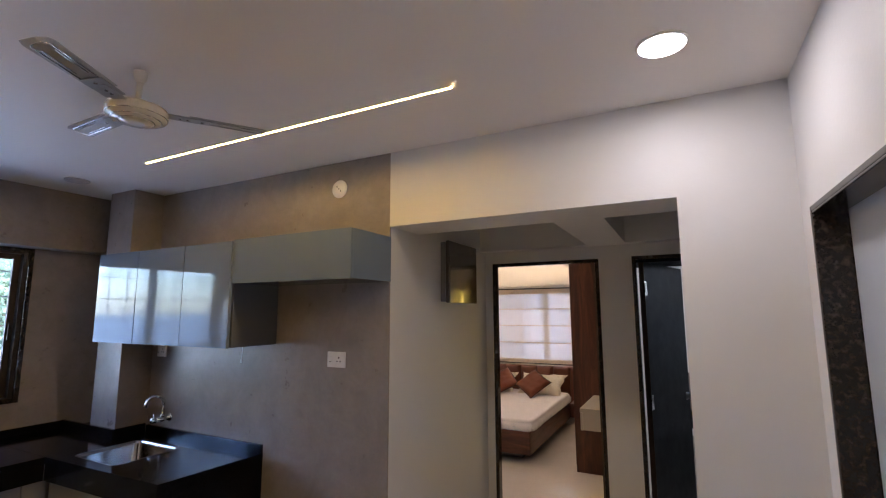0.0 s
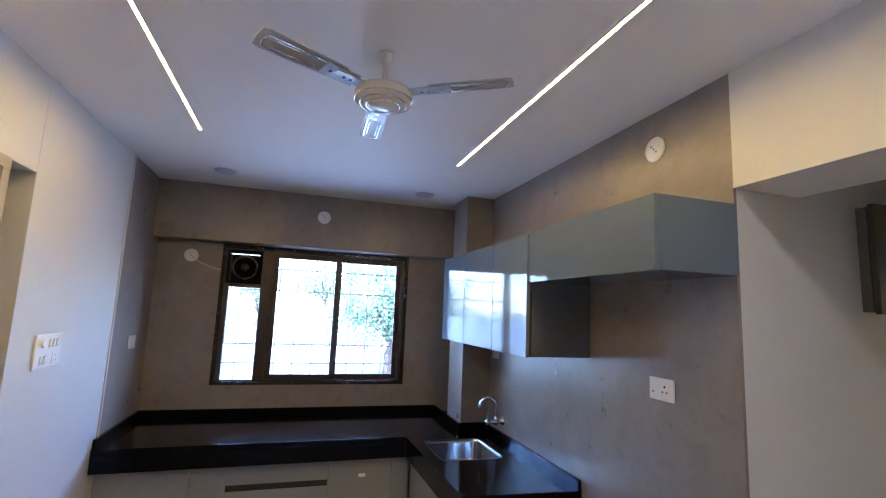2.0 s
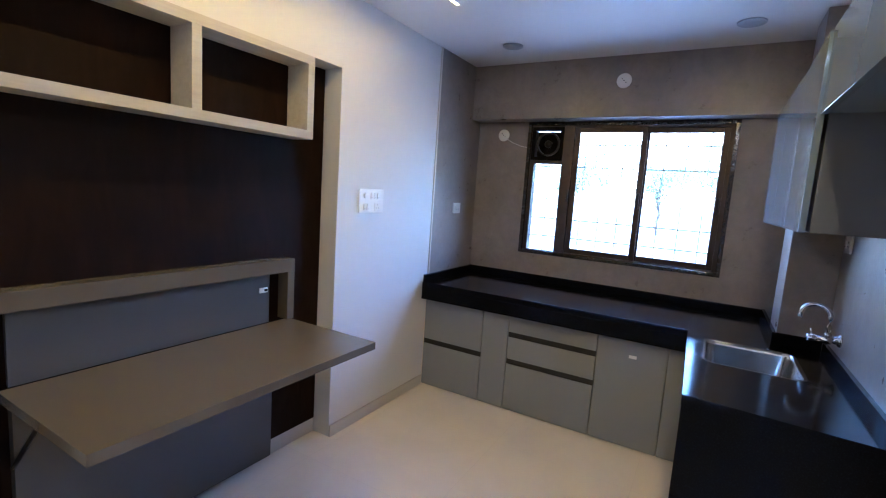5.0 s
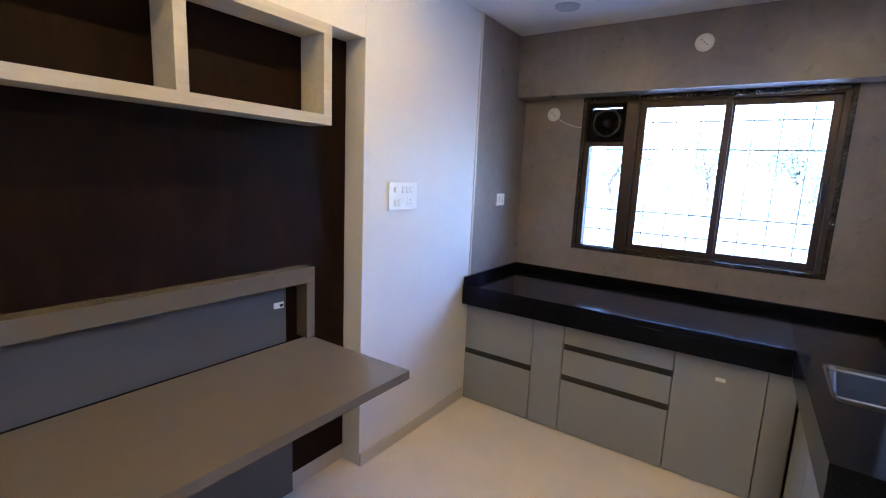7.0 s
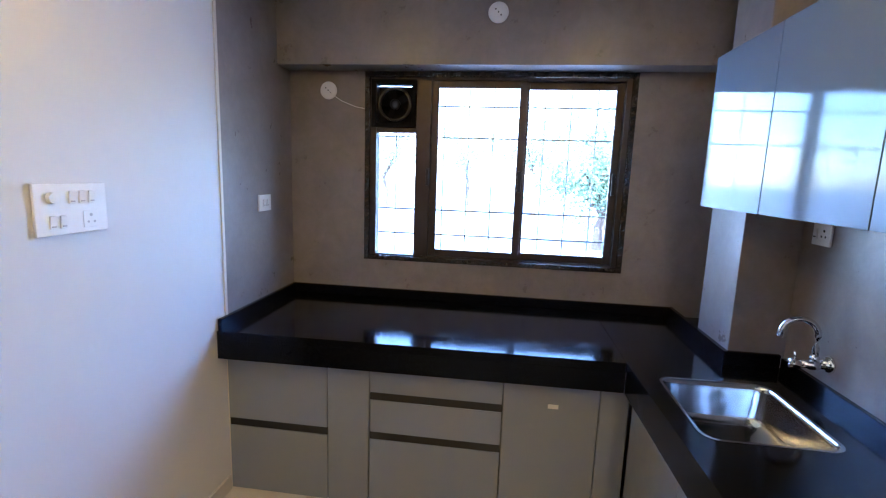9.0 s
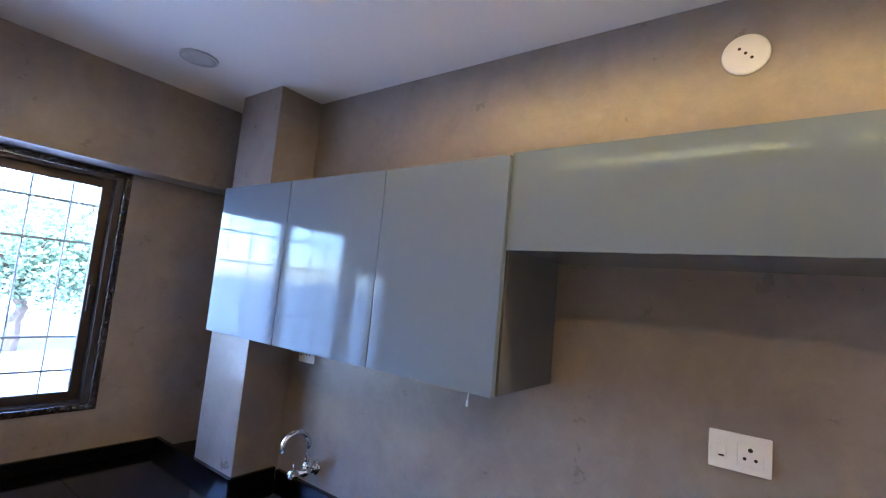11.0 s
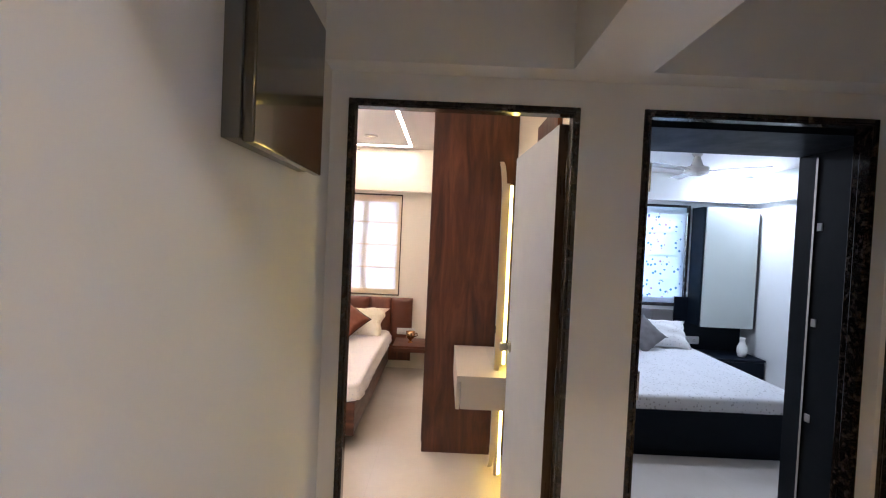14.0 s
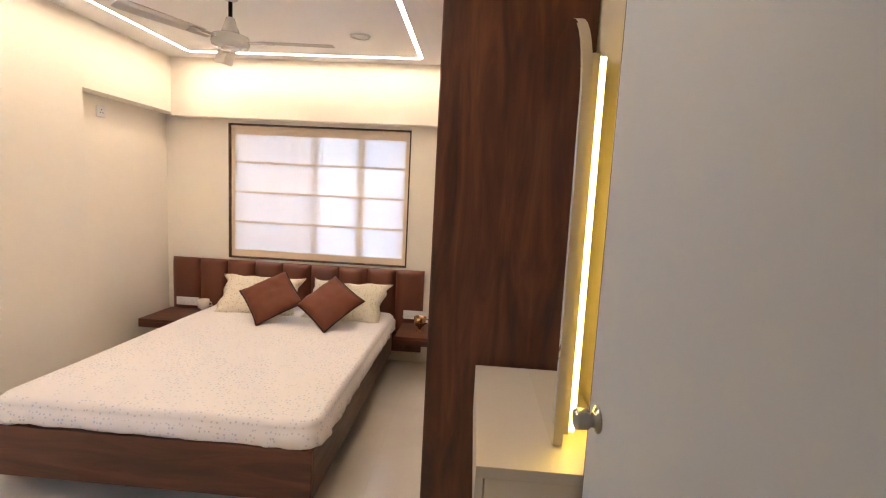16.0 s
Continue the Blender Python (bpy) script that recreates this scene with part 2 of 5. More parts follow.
LAMPON = glow("lit_lamp_diffuser", (1.0, 0.95, 0.90), 1.5)
LAMPCOOL = glow("lit_cool_lamp_diffuser", (0.93, 0.97, 1.0), 1.5)
GLASS = glass("window_glass", (0.98, 1.0, 1.0))
SMOKEGLASS = glass("lightly_tinted_glass", (0.86, 0.85, 0.84))
MIRROR = metal("mirror_silver", (0.88, 0.88, 0.86), 0.015)
LEATHER = plaster("brown_leatherette", (0.135, 0.042, 0.022), 0.38, 0.16, 120, 0.12)
CUSHION = cloth("brown_velvet", (0.150, 0.046, 0.022), 0.5, 200, 0.25)
PIPING = cloth("dark_brown_piping", (0.035, 0.012, 0.008), 0.6, 200, 0.2)
MUSLIN = printed_cloth("printed_pillow_cotton", (0.72, 0.66, 0.54), (0.45, 0.34, 0.18), (0.52, 0.43, 0.28), 58, 0.46, 0.85, 0.75)
SHEET = printed_cloth("dotted_bed_sheet", (0.77, 0.73, 0.72), (0.52, 0.54, 0.65), (0.57, 0.56, 0.62), 47, 0.43, 0.85, 0.6)
SHEET2 = printed_cloth("gray_printed_bed_sheet", (0.66, 0.66, 0.67), (0.50, 0.51, 0.53), (0.40, 0.39, 0.39), 36, 0.44)
BLIND, _bt = sheer("cream_blind_cloth", (0.84, 0.78, 0.72), 0.055)
BLINDTAPE, _bt2 = sheer("tan_blind_tape", (0.82, 0.67, 0.50), 0.06)


def floor_tile_material(name, color, size, rough=0.08):
    """Polished vitrified tiles: soft cloudy veins and hair-thin joints."""
    m = mat(name, color, rough)
    v = coords(m)
    br = m.node_tree.nodes.new("ShaderNodeTexBrick")
    br.offset = 0.0
    br.inputs["Scale"].default_value = 1.0
    br.inputs["Brick Width"].default_value = size
    br.inputs["Row Height"].default_value = size
    br.inputs["Mortar Size"].default_value = 0.0012
    br.inputs["Color1"].default_value = (*color, 1)
    br.inputs["Color2"].default_value = (*scaled(color, 0.975), 1)
    br.inputs["Mortar"].default_value = (*scaled(color, 0.90), 1)
    m.node_tree.links.new(v, br.inputs["Vector"])
    cl = ramp(m, noise_node(m, v, 2.3, 6, 0.6, 1.0), [(0.3, (0.93, 0.92, 0.90)), (0.7, (1, 1, 1))])
    put_in(m, mixc(m, 1.0, br.outputs["Color"], cl, 'MULTIPLY'), "Base Color")
    put_in(m, ramp(m, noise_node(m, v, 4, 4), [(0.3, (rough * 0.7,) * 3), (0.75, (rough * 2.0,) * 3)]), "Roughness")
    return m


FLOORTILE = floor_tile_material("cream_vitrified_tile", (0.69, 0.635, 0.57), 0.8)
FLOORSTONE = plaster("pale_skirting_tile", (0.50, 0.47, 0.44), 0.40, 0.04, 60, 0.01)

# ---- building blocks ----
MAIN = (0.0, 0.0, 0.0)
BEDROOMS = (0.046, -0.150, 0.0)
ROOM = Vector(MAIN)  # where the drawn room's own origin lies


def part(name, bm, material, parent=None, label="", smooth=False):
    me = bpy.data.meshes.new(name)
    bmesh.ops.recalc_face_normals(bm, faces=bm.faces[:])
    bm.to_mesh(me)
    bm.free()
    if smooth:
        for p in me.polygons:
            p.use_smooth = True
    me.materials.append(material)
    ob = new(name, me)
    if parent is not None:
        ob.parent = parent
    else:
        ob.location = ROOM
    if label:
        ob["label"] = label
    return ob


def thing(name, label, category, group="", at=(0, 0, 0), rz=0):
    e = new(name)
    e.matrix_world = Matrix.Translation(ROOM) @ pose(*at, 0, 0, rz)
    e.empty_display_size = 0.1
    return tagged(e, label, category, group)


def setting(name, bm, material, label=""):
    return tagged(part(name, bm, material), label, "", "", "structure")


def boxes(*specs, bevel=0.0, seg=2):
    """Boxes x0, x1, y0, y1, z0, z1 in one bmesh."""
    bm = bmesh.new()
    for x0, x1, y0, y1, z0, z1 in specs:
        vs = [bm.verts.new((x, y, z)) for x in (x0, x1) for y in (y0, y1) for z in (z0, z1)]
        for f in ((0, 1, 3, 2), (4, 6, 7, 5), (0, 4, 5, 1), (2, 3, 7, 6), (0, 2, 6, 4), (1, 5, 7, 3)):
            bm.faces.new([vs[i] for i in f])
    if bevel:
        bmesh.ops.bevel(bm, geom=bm.edges[:], offset=bevel, segments=seg, profile=0.6, affect='EDGES', clamp_overlap=True)
    return bm


def prism(points, z0, z1, bevel=0.0, seg=2):
    """Upright prism over a plan outline."""
    bm = bmesh.new()
    lo = [bm.verts.new((x, y, z0)) for x, y in points]
    hi = [bm.verts.new((x, y, z1)) for x, y in points]
    n = len(points)
    bm.faces.new(lo[::-1])
    bm.faces.new(hi)
    for i in range(n):
        bm.faces.new((lo[i], lo[(i + 1) % n], hi[(i + 1) % n], hi[i]))
    if bevel:
        bmesh.ops.bevel(bm, geom=bm.edges[:], offset=bevel, segments=seg, profile=0.6, affect='EDGES', clamp_overlap=True)
    return bm


def lathe(profile, steps=32, m=None):
    """Turned shape: rows of radius, height."""
    bm = bmesh.new()
    rings = []
    for r, z in profile:
        rings.append([bm.verts.new((r * math.cos(2 * math.pi * k / steps), r * math.sin(2 * math.pi * k / steps), z)) for k in range(steps)])
    for a, b in zip(rings, rings[1:]):
        for k in range(steps):
            bm.faces.new((a[k], a[(k + 1) % steps], b[(k + 1) % steps], b[k]))
    bm.faces.new(rings[0][::-1])
    bm.faces.new(rings[-1])
    if m is not None:
        bmesh.ops.transform(bm, matrix=m, verts=bm.verts[:])
    return bm


def tube(points, r, steps=12):
    """Round bar along a line of points."""
    bm = bmesh.new()
    pts = [Vector(p) for p in points]
    rings = []
    for i, p in enumerate(pts):
        d = (pts[min(i + 1, len(pts) - 1)] - pts[max(i - 1, 0)]).normalized()
        q = d.to_track_quat('Z', 'Y').to_matrix()
        rings.append([bm.verts.new(p + q @ Vector((r * math.cos(2 * math.pi * k / steps), r * math.sin(2 * math.pi * k / steps), 0))) for k in range(steps)])
    for a, b in zip(rings, rings[1:]):
        for k in range(steps):
            bm.faces.new((a[k], a[(k + 1) % steps], b[(k + 1) % steps], b[k]))
    bm.faces.new(rings[0][::-1])
    bm.faces.new(rings[-1])
    return bm


def turned(bm, m):
    bmesh.ops.transform(bm, matrix=m, verts=bm.verts[:])
    return bm

# ---- structure ----
H = 2.587
setting("floor", boxes((-3.0, 4.3, -2.882, 5.65, -0.15, 0.0)), FLOORTILE, "polished cream vitrified tile floor running through all rooms")
setting("ceiling_kitchen", boxes((-2.95, 2.0, -2.882, 0.0, H, H + 0.12)), CEILING, "satin off-white plaster ceiling with recessed light lines")

# window wall with its opening and the beam above it
WY0, WY1, WZ0, WZ1 = -2.006, -0.508, 1.068, 2.152
setting("wall_west", boxes((-2.95, -2.772, -2.882, 0.2, 0, WZ0), (-2.95, -2.772, -2.882, WY0, WZ0, WZ1),
                           (-2.95, -2.772, WY1, 0.2, WZ0, WZ1), (-2.95, -2.772, -2.882, 0.2, WZ1, H)), TAUPE, "taupe cement-finish wall around the kitchen window")
setting("beam_west", boxes((-2.772, -2.617, -2.462, 0.0, WZ1 + 0.003, H), bevel=0.004), TAUPE, "taupe beam above the kitchen window")
setting("wall_column", boxes((-2.40, -2.09, -0.22, 0.0, 0, H), bevel=0.004), TAUPE, "taupe plastered column beside the sink")

# kitchen wall: taupe skin on a white wall
setting("wall_north_skin", boxes((-2.772, 0.0, 0.0, 0.012, 0, H)), TAUPE, "taupe cement-finish kitchen wall")
setting("wall_north", boxes((-2.95, -0.25, 0.012, 0.16, 0, H)), WHITE, "white painted wall")
setting("wall_passage_west", prism([(0.0, 0.012), (-0.015, 1.445), (-0.25, 1.445), (-0.25, 0.012)], 0, 2.72), WHITE, "white painted passage wall")
setting("lintel", boxes((0.0, 1.432, 0.0, 0.31, 2.16, 2.72), (1.432, 2.02, 0.15, 0.31, 2.16, 2.72)), WHITE, "white painted lintel over the passage opening")
setting("wall_pier", boxes((1.432, 2.17, 0.0, 0.15, 0, 2.72)), WHITE, "white painted wall beside the passage opening")
setting("wall_passage_east", boxes((2.02, 2.17, 0.15, 0.50, 0, 2.72), (2.02, 2.17, 1.42, 1.445, 0, 2.72), (2.02, 2.17, 0.50, 1.42, 2.075, 2.72)), WHITE, "white painted passage wall with a dark door")
setting("beam_passage", boxes((0.826, 1.09, 0.31, 1.335, 2.168, 2.72)), WHITE, "white painted ceiling beam across the passage")
setting("beam_passage_end", boxes((-0.015, 2.02, 1.335, 1.445, 2.170, 2.72)), WHITE, "white painted beam above the bedroom doors")
setting("ceiling_passage", boxes((-0.25, 2.17, 0.31, 1.335, 2.62, 2.72)), CEILING, "off-white plaster ceiling between passage beams")
D1 = (0.049, 0.887, 2.075)
D2 = (1.117, 1.962, 2.080)
# hole for an unseen window, assumed from the cool light on the bed
SWX0, SWX1, SWZ0, SWZ1 = -1.80, -1.28, 0.95, 1.55
setting("wall_passage_end", boxes((-2.582, SWX0, 1.445, 1.522, 0, 2.72), (SWX1, D1[0], 1.445, 1.522, 0, 2.72), (SWX0, SWX1, 1.445, 1.522, 0, SWZ0), (SWX0, SWX1, 1.445, 1.522, SWZ1, 2.72), (D1[1], D2[0], 1.445, 1.522, 0, 2.72), (D2[1], 4.2, 1.445, 1.522, 0, 2.72),
                                  (D1[0], D1[1], 1.445, 1.522, D1[2], 2.72), (D2[0], D2[1], 1.445, 1.522, D2[2], 2.72)), WHITE, "white painted wall with two bedroom doorways")

# niche wall
NX0, NX1, NZ = -1.02, 0.62, 2.178
setting("wall_south", boxes((-2.06, NX0, -2.612, -2.462, 0, H), (NX1, 2.0, -2.612, -2.462, 0, H), (NX0, NX1, -2.612, -2.462, NZ, H),
                            (NX0 - 0.2, NX1 + 0.2, -2.762, -2.612, 0, H), bevel=0.003), WHITE, "white painted wall with a recessed niche")
setting("wall_south_taupe", boxes((-2.772, -2.06, -2.612, -2.460, 0, H)), TAUPE, "taupe cement-finish wall return beside the counter")
setting("trim_corner_bead", boxes((-2.068, -2.050, -2.462, -2.454, 0.0, H), bevel=0.002), BEAD, "cream bead between white paint and taupe finish")
setting("baseboard", boxes((-2.035, NX0, -2.462, -2.450, 0, 0.075), (NX1, 1.845, -2.462, -2.450, 0, 0.075), bevel=0.002), FLOORSTONE, "pale tile skirting along the white wall")
setting("wall_east", boxes((1.845, 2.0, -2.762, -1.04, 0, H), (1.845, 2.0, -0.14, 0.0, 0, H), (1.845, 2.0, -1.04, -0.14, 2.045, H)), WHITE, "white painted wall with a dark door frame")

# bedroom one
ROOM[:] = BEDROOMS
BH = 2.575
setting("ceiling_bedroom", boxes((-2.6, 0.95, 1.67, 5.6, BH, BH + 0.11)), CEILING_W, "white ceiling with a rectangle of light lines")
setting("wall_bedroom_west", boxes((-2.6, -2.36, 1.67, 5.6, 0, BH), (-2.36, -2.225, 1.67, 4.36, 0, BH), (-2.36, -2.225, 4.36, 5.4, 2.115, BH)), CREAM, "cream painted bedroom wall with a shallow recess")
BWX0, BWX1, BWZ0, BWZ1 = -1.782, -0.146, 0.858, 2.060
setting("wall_bedroom_north", boxes((-2.6, BWX0, 5.4, 5.56, 0, BH), (BWX1, 0.95, 5.4, 5.56, 0, BH), (BWX0, BWX1, 5.4, 5.56, 0, BWZ0), (BWX0, BWX1, 5.4, 5.56, BWZ1, BH)), CREAM, "cream painted bedroom wall around the window")
setting("beam_bedroom", boxes((-2.225, 0.88, 5.27, 5.4, 2.088, BH)), CREAM, "cream painted beam above the bedroom window")
setting("wall_partition", boxes((0.88, 1.0, 1.67, 5.56, 0, BH)), CREAM, "cream painted wall between the two bedrooms")

# bedroom two
B2H = 2.445
setting("ceiling_second_bedroom", boxes((1.0, 4.2, 1.67, 5.6, B2H, B2H + 0.11)), CEILING_W, "white ceiling of the second bedroom")
setting("wall_second_bedroom_north", boxes((1.0, 1.95, 5.45, 5.6, 0, B2H), (3.28, 4.2, 5.45, 5.6, 0, B2H), (1.95, 3.28, 5.45, 5.6, 0, 0.88), (1.95, 3.28, 5.45, 5.6, 2.09, B2H)), COOLWHITE, "white painted wall around the second bedroom window")
setting("beam_second_bedroom", boxes((1.0, 3.96, 5.3, 5.45, 2.13, B2H), (3.90, 3.96, 1.67, 5.3, 2.13, B2H)), COOLWHITE, "white painted beams under the second bedroom ceiling")
setting("wall_second_bedroom_east", boxes((3.96, 4.2, 1.67, 5.6, 0, B2H)), COOLWHITE, "white painted wall of the second bedroom")

ROOM[:] = MAIN


def door_frame(name, axis, a0, a1, top, n0, n1, label, into):
    """Stone door lining with a rebate. The opening runs from a0 to a1; the lining from n0 to n1 through the wall."""
    w, s = 0.019, 0.008
    lo, hi = sorted((n0, n1))
    mid = n0 + (n1 - n0) * 0.58
    l2, h2 = sorted((n0, mid))
    e = new(name)
    tagged(e, label, "", "", "structure")
    for nm, b0, b1, z0, z1, s0, s1 in (("jamb", a0, a0 + w, 0, top, lo, hi), ("jamb", a1 - w, a1, 0, top, lo, hi), ("head", a0 + w, a1 - w, top - w, top, lo, hi),
                                       ("stop", a0 + w, a0 + w + s, 0, top - w, l2, h2), ("stop", a1 - w - s, a1 - w, 0, top - w, l2, h2),
                                       ("stop", a0 + w + s, a1 - w - s, top - w - s, top - w, l2, h2)):
        spec = (b0, b1, s0, s1, z0, z1) if axis == "x" else (s0, s1, b0, b1, z0, z1)
        part(nm, boxes(spec, bevel=0.004), FRAMESTONE, e)
    return e


door_frame("door_frame_1", "x", D1[0], D1[1], D1[2], 1.439, 1.526, "dark brown veined marble door lining", 1)
door_frame("door_frame_2", "x", D2[0], D2[1], D2[2], 1.439, 1.526, "dark brown veined marble door lining", 1)
door_frame("door_frame_3", "y", 0.50, 1.42, 2.075, 2.014, 2.172, "dark brown veined marble door lining", 1)
door_frame("door_frame_4", "y", -1.04, -0.14, 2.045, 1.839, 2.002, "dark brown veined marble door lining", 1)


BROWNEDGE = wood("brown_edge_band", (0.03, 0.016, 0.008), (0.07, 0.04, 0.02), (0.12, 0.075, 0.04), 0.3, "z", 1.0)


def knob_bm(m):
    return lathe([(0.031, 0.0), (0.032, 0.004), (0.020, 0.009), (0.017, 0.018), (0.021, 0.021), (0.0245, 0.026), (0.025, 0.050), (0.022, 0.056), (0.004, 0.058)], 24, m)


def hinged_leaf(name, x, y, rz, width, top, material, label, knob_label):
    """Flush door leaf, hinged at the given place, that runs along +x before it is turned."""
    e = thing(name, label, "door", "", (x, y, 0), rz)
    part("leaf", boxes((0.0, width, -0.018, 0.018, 0.008, top), bevel=0.002), material, e)
    part("edge_strip", boxes((width, width + 0.003, -0.018, 0.018, 0.008, top)), BLACKPL, e, "dark leaf edge")
    part("edge_strip", boxes((-0.003, 0.0, -0.018, 0.018, 0.008, top)), BROWNEDGE, e, "brown leaf edge")
    part("knob", knob_bm(pose(width - 0.065, 0.018, 1.008, -90, 0, 0)), SATINSTEEL, e, knob_label, True)
    part("knob", knob_bm(pose(width - 0.065, -0.018, 1.008, 90, 0, 0)), SATINSTEEL, e, knob_label, True)
    for z in (0.25, 1.05, 1.85):
        part("hinge", boxes((-0.012, 0.03, -0.022, -0.018, z - 0.05, z + 0.05), (-0.012, -0.002, -0.024, -0.012, z - 0.055, z + 0.055), bevel=0.001), STEEL, e, "steel butt hinge")
    return e


hinged_leaf("bedroom_door", 0.852, 1.534, 92.9, 0.790, 2.035, DOORWHITE, "white laminate flush door standing open into the bedroom", "brushed steel round knob")
hinged_leaf("second_bedroom_door", 1.17, 1.545, 72, 0.77, 2.04, DOORDARK, "charcoal flush door standing open into the second bedroom", "dark steel round knob")
hinged_leaf("passage_side_door", 2.105, 1.399, -90, 0.874, 2.053, DOORDARK, "closed charcoal flush door in the passage", "brushed steel round knob")
hinged_leaf("kitchen_side_door", 1.955, -1.019, 90, 0.854, 2.023, DOORWHITE, "closed gray-white flush door in a marble lining", "brushed steel round knob")

# ---- kitchen window ----
win = new("window_1")
tagged(win, "brown aluminium sliding window with an exhaust fan pane", "", "", "structure")
X0, X1 = -2.842, -2.782


def ring(y0, y1, z0, z1, w, x0, x1, bevel=0.003):
    return boxes((x0, x1, y0, y0 + w, z0, z1), (x0, x1, y1 - w, y1, z0, z1), (x0, x1, y0 + w, y1 - w, z0, z0 + w), (x0, x1, y0 + w, y1 - w, z1 - w, z1), bevel=bevel)


part("stone_surround", ring(WY0, WY1, WZ0, WZ1, 0.028, -2.912, -2.764), FRAMESTONE, win, "dark polished stone window surround")
part("outer_frame", boxes((-2.862, -2.787, -1.982, -1.943, 1.094, 2.126), (-2.862, -2.787, -0.562, -0.534, 1.094, 2.126),
                          (-2.862, -2.787, -1.943, -0.562, 1.094, 1.1035), (-2.862, -2.787, -1.943, -0.562, 2.112, 2.126)), ALU, win)
part("mullion", boxes((-2.867, -2.782, -1.708, -1.622, 1.1035, 2.112), bevel=0.003), ALU, win)
part("transom", boxes((-2.857, -2.792, -1.943, -1.708, 1.818, 1.846), bevel=0.003), ALU, win)
part("pane", boxes((-2.828, -2.824, -1.943, -1.708, 1.1035, 1.818)), GLASS, win).visible_shadow = False
for nm, y0, y1, x in (("sash", -1.622, -1.085, -2.817), ("sash", -1.112, -0.562, -2.844)):
    s = part(nm, ring(y0, y1, 1.1035, 2.112, 0.040, x - 0.012, x + 0.014), ALU, win)
    part("pane", boxes((x - 0.002, x + 0.002, y0 + 0.040, y1 - 0.040, 1.1435, 2.072)), GLASS, s).visible_shadow = False
    part("catch", boxes((x + 0.014, x + 0.028, y1 - 0.030, y1 - 0.010, 1.50, 1.62), bevel=0.003), BLACKPL, s, "black sash catch")
part("catch", boxes((-2.782, -2.768, -1.642, -1.626, 1.52, 1.62), bevel=0.003), BLACKPL, win, "black sash catch")

exhaust = thing("exhaust_fan", "black square exhaust fan set in the window pane", "exhaust fan", "", (-2.822, -1.8255, 1.979))
part("housing", ring(-0.146, 0.117, -0.132, 0.134, 0.026, -0.03, 0.046), EXHAUSTBLACK, exhaust)
part("back_plate", boxes((-0.03, -0.024, -0.1195, 0.0908, -0.1055, 0.104)), EXHAUSTBLACK, exhaust)
bm = bmesh.new()
for k in range(40):
    a0, a1 = 2 * math.pi * k / 40, 2 * math.pi * (k + 1) / 40
    q = []
    for a in (a0, a1):
        for r, x in ((0.096, 0.0), (0.096, 0.03), (0.084, 0.03), (0.084, 0.0)):
            q.append(bm.verts.new((x, r * math.cos(a), r * math.sin(a))))
    for i in range(4):
        bm.faces.new((q[i], q[(i + 1) % 4], q[4 + (i + 1) % 4], q[4 + i]))
bmesh.ops.translate(bm, verts=bm.verts[:], vec=(0, -0.014, 0))
part("shroud", bm, BLACKPL, exhaust)
for k in range(5):
    b = boxes((-0.002, 0.002, -0.022, 0.022, 0.025, 0.080), bevel=0.001)
    part("blade", turned(b, pose(0.008, -0.014, 0, 72 * k + 15, 0, 0) @ pose(0, 0, 0, 0, 0, 32)), EXHAUSTBLACK, exhaust)
part("hub", lathe([(0.03, 0.0), (0.03, 0.02), (0.018, 0.03), (0.003, 0.032)], 20, pose(0.0, -0.014, 0, 0, 90, 0)), BLACKPL, exhaust, "", True)

grille = thing("window_grille", "thin gray iron security grille outside the window", "grille", "", (-2.985, -1.27, 1.6))
for k in range(11):
    y = -2.02 + 0.15 * k + 1.27
    part("bar", tube([(0, y, -0.58), (0, y, 0.6)], 0.0045, 8), IRON, grille)
for z in (1.045, 1.21, 1.365, 1.81, 1.995, 2.18):
    part("rail", boxes((-0.004, 0.004, -0.78, 0.78, z - 1.605, z - 1.595)), IRON, grille)

# ---- counter and base units ----
wt = thing("kitchen_worktop", "L-shaped polished black granite worktop with deep front edge", "worktop", "", (0, 0, 0))
SX0, SX1, SY0, SY1 = -1.885, -1.455, -0.550, -0.165
TOP = 0.84


def rounded(x0, x1, y0, y1, r, n=6):
    out = []
    for cx, cy, a in ((x1 - r, y1 - r, 0), (x0 + r, y1 - r, 90), (x0 + r, y0 + r, 180), (x1 - r, y0 + r, 270)):
        for k in range(n + 1):
            t = radians(a + 90 * k / n)
            out.append((cx + r * math.cos(t), cy + r * math.sin(t)))
    return out


part("slab", prism([(-2.770, -2.458), (-1.978, -2.458), (-2.000, -0.641), (-2.770, -0.641)], TOP - 0.04, TOP, bevel=0.0025), GRANITE, wt)
# sink run with a rounded cut-out
bm = bmesh.new()
edge = [(-2.770, -0.641), (-2.000, -0.641), (-0.952, -0.612), (-0.902, -0.002), (-2.770, -0.002)]
hole = rounded(SX0, SX1, SY0, SY1, 0.045)
for z in (TOP - 0.04, TOP):
    loops = []
    for outline in (edge, hole):
        vs_ = [bm.verts.new((x, y, z)) for x, y in outline]
        loops.append((vs_, [bm.edges.new((vs_[k], vs_[(k + 1) % len(vs_)])) for k in range(len(vs_))]))
    bmesh.ops.triangle_fill(bm, use_beauty=True, use_dissolve=False, edges=loops[0][1] + loops[1][1])
    if z < TOP:
        under = loops
for (lo, _a), (hi, _b) in zip(under, loops):
    n = len(lo)
    for k in range(n):
        bm.faces.new((lo[k], lo[(k + 1) % n], hi[(k + 1) % n], hi[k]))
part("slab", bm, GRANITE, wt)
part("front_edge", prism([(-2.003, -2.458), (-1.980, -2.458), (-2.002, -0.641), (-2.025, -0.641)], 0.707, TOP - 0.04), GRANITE, wt)
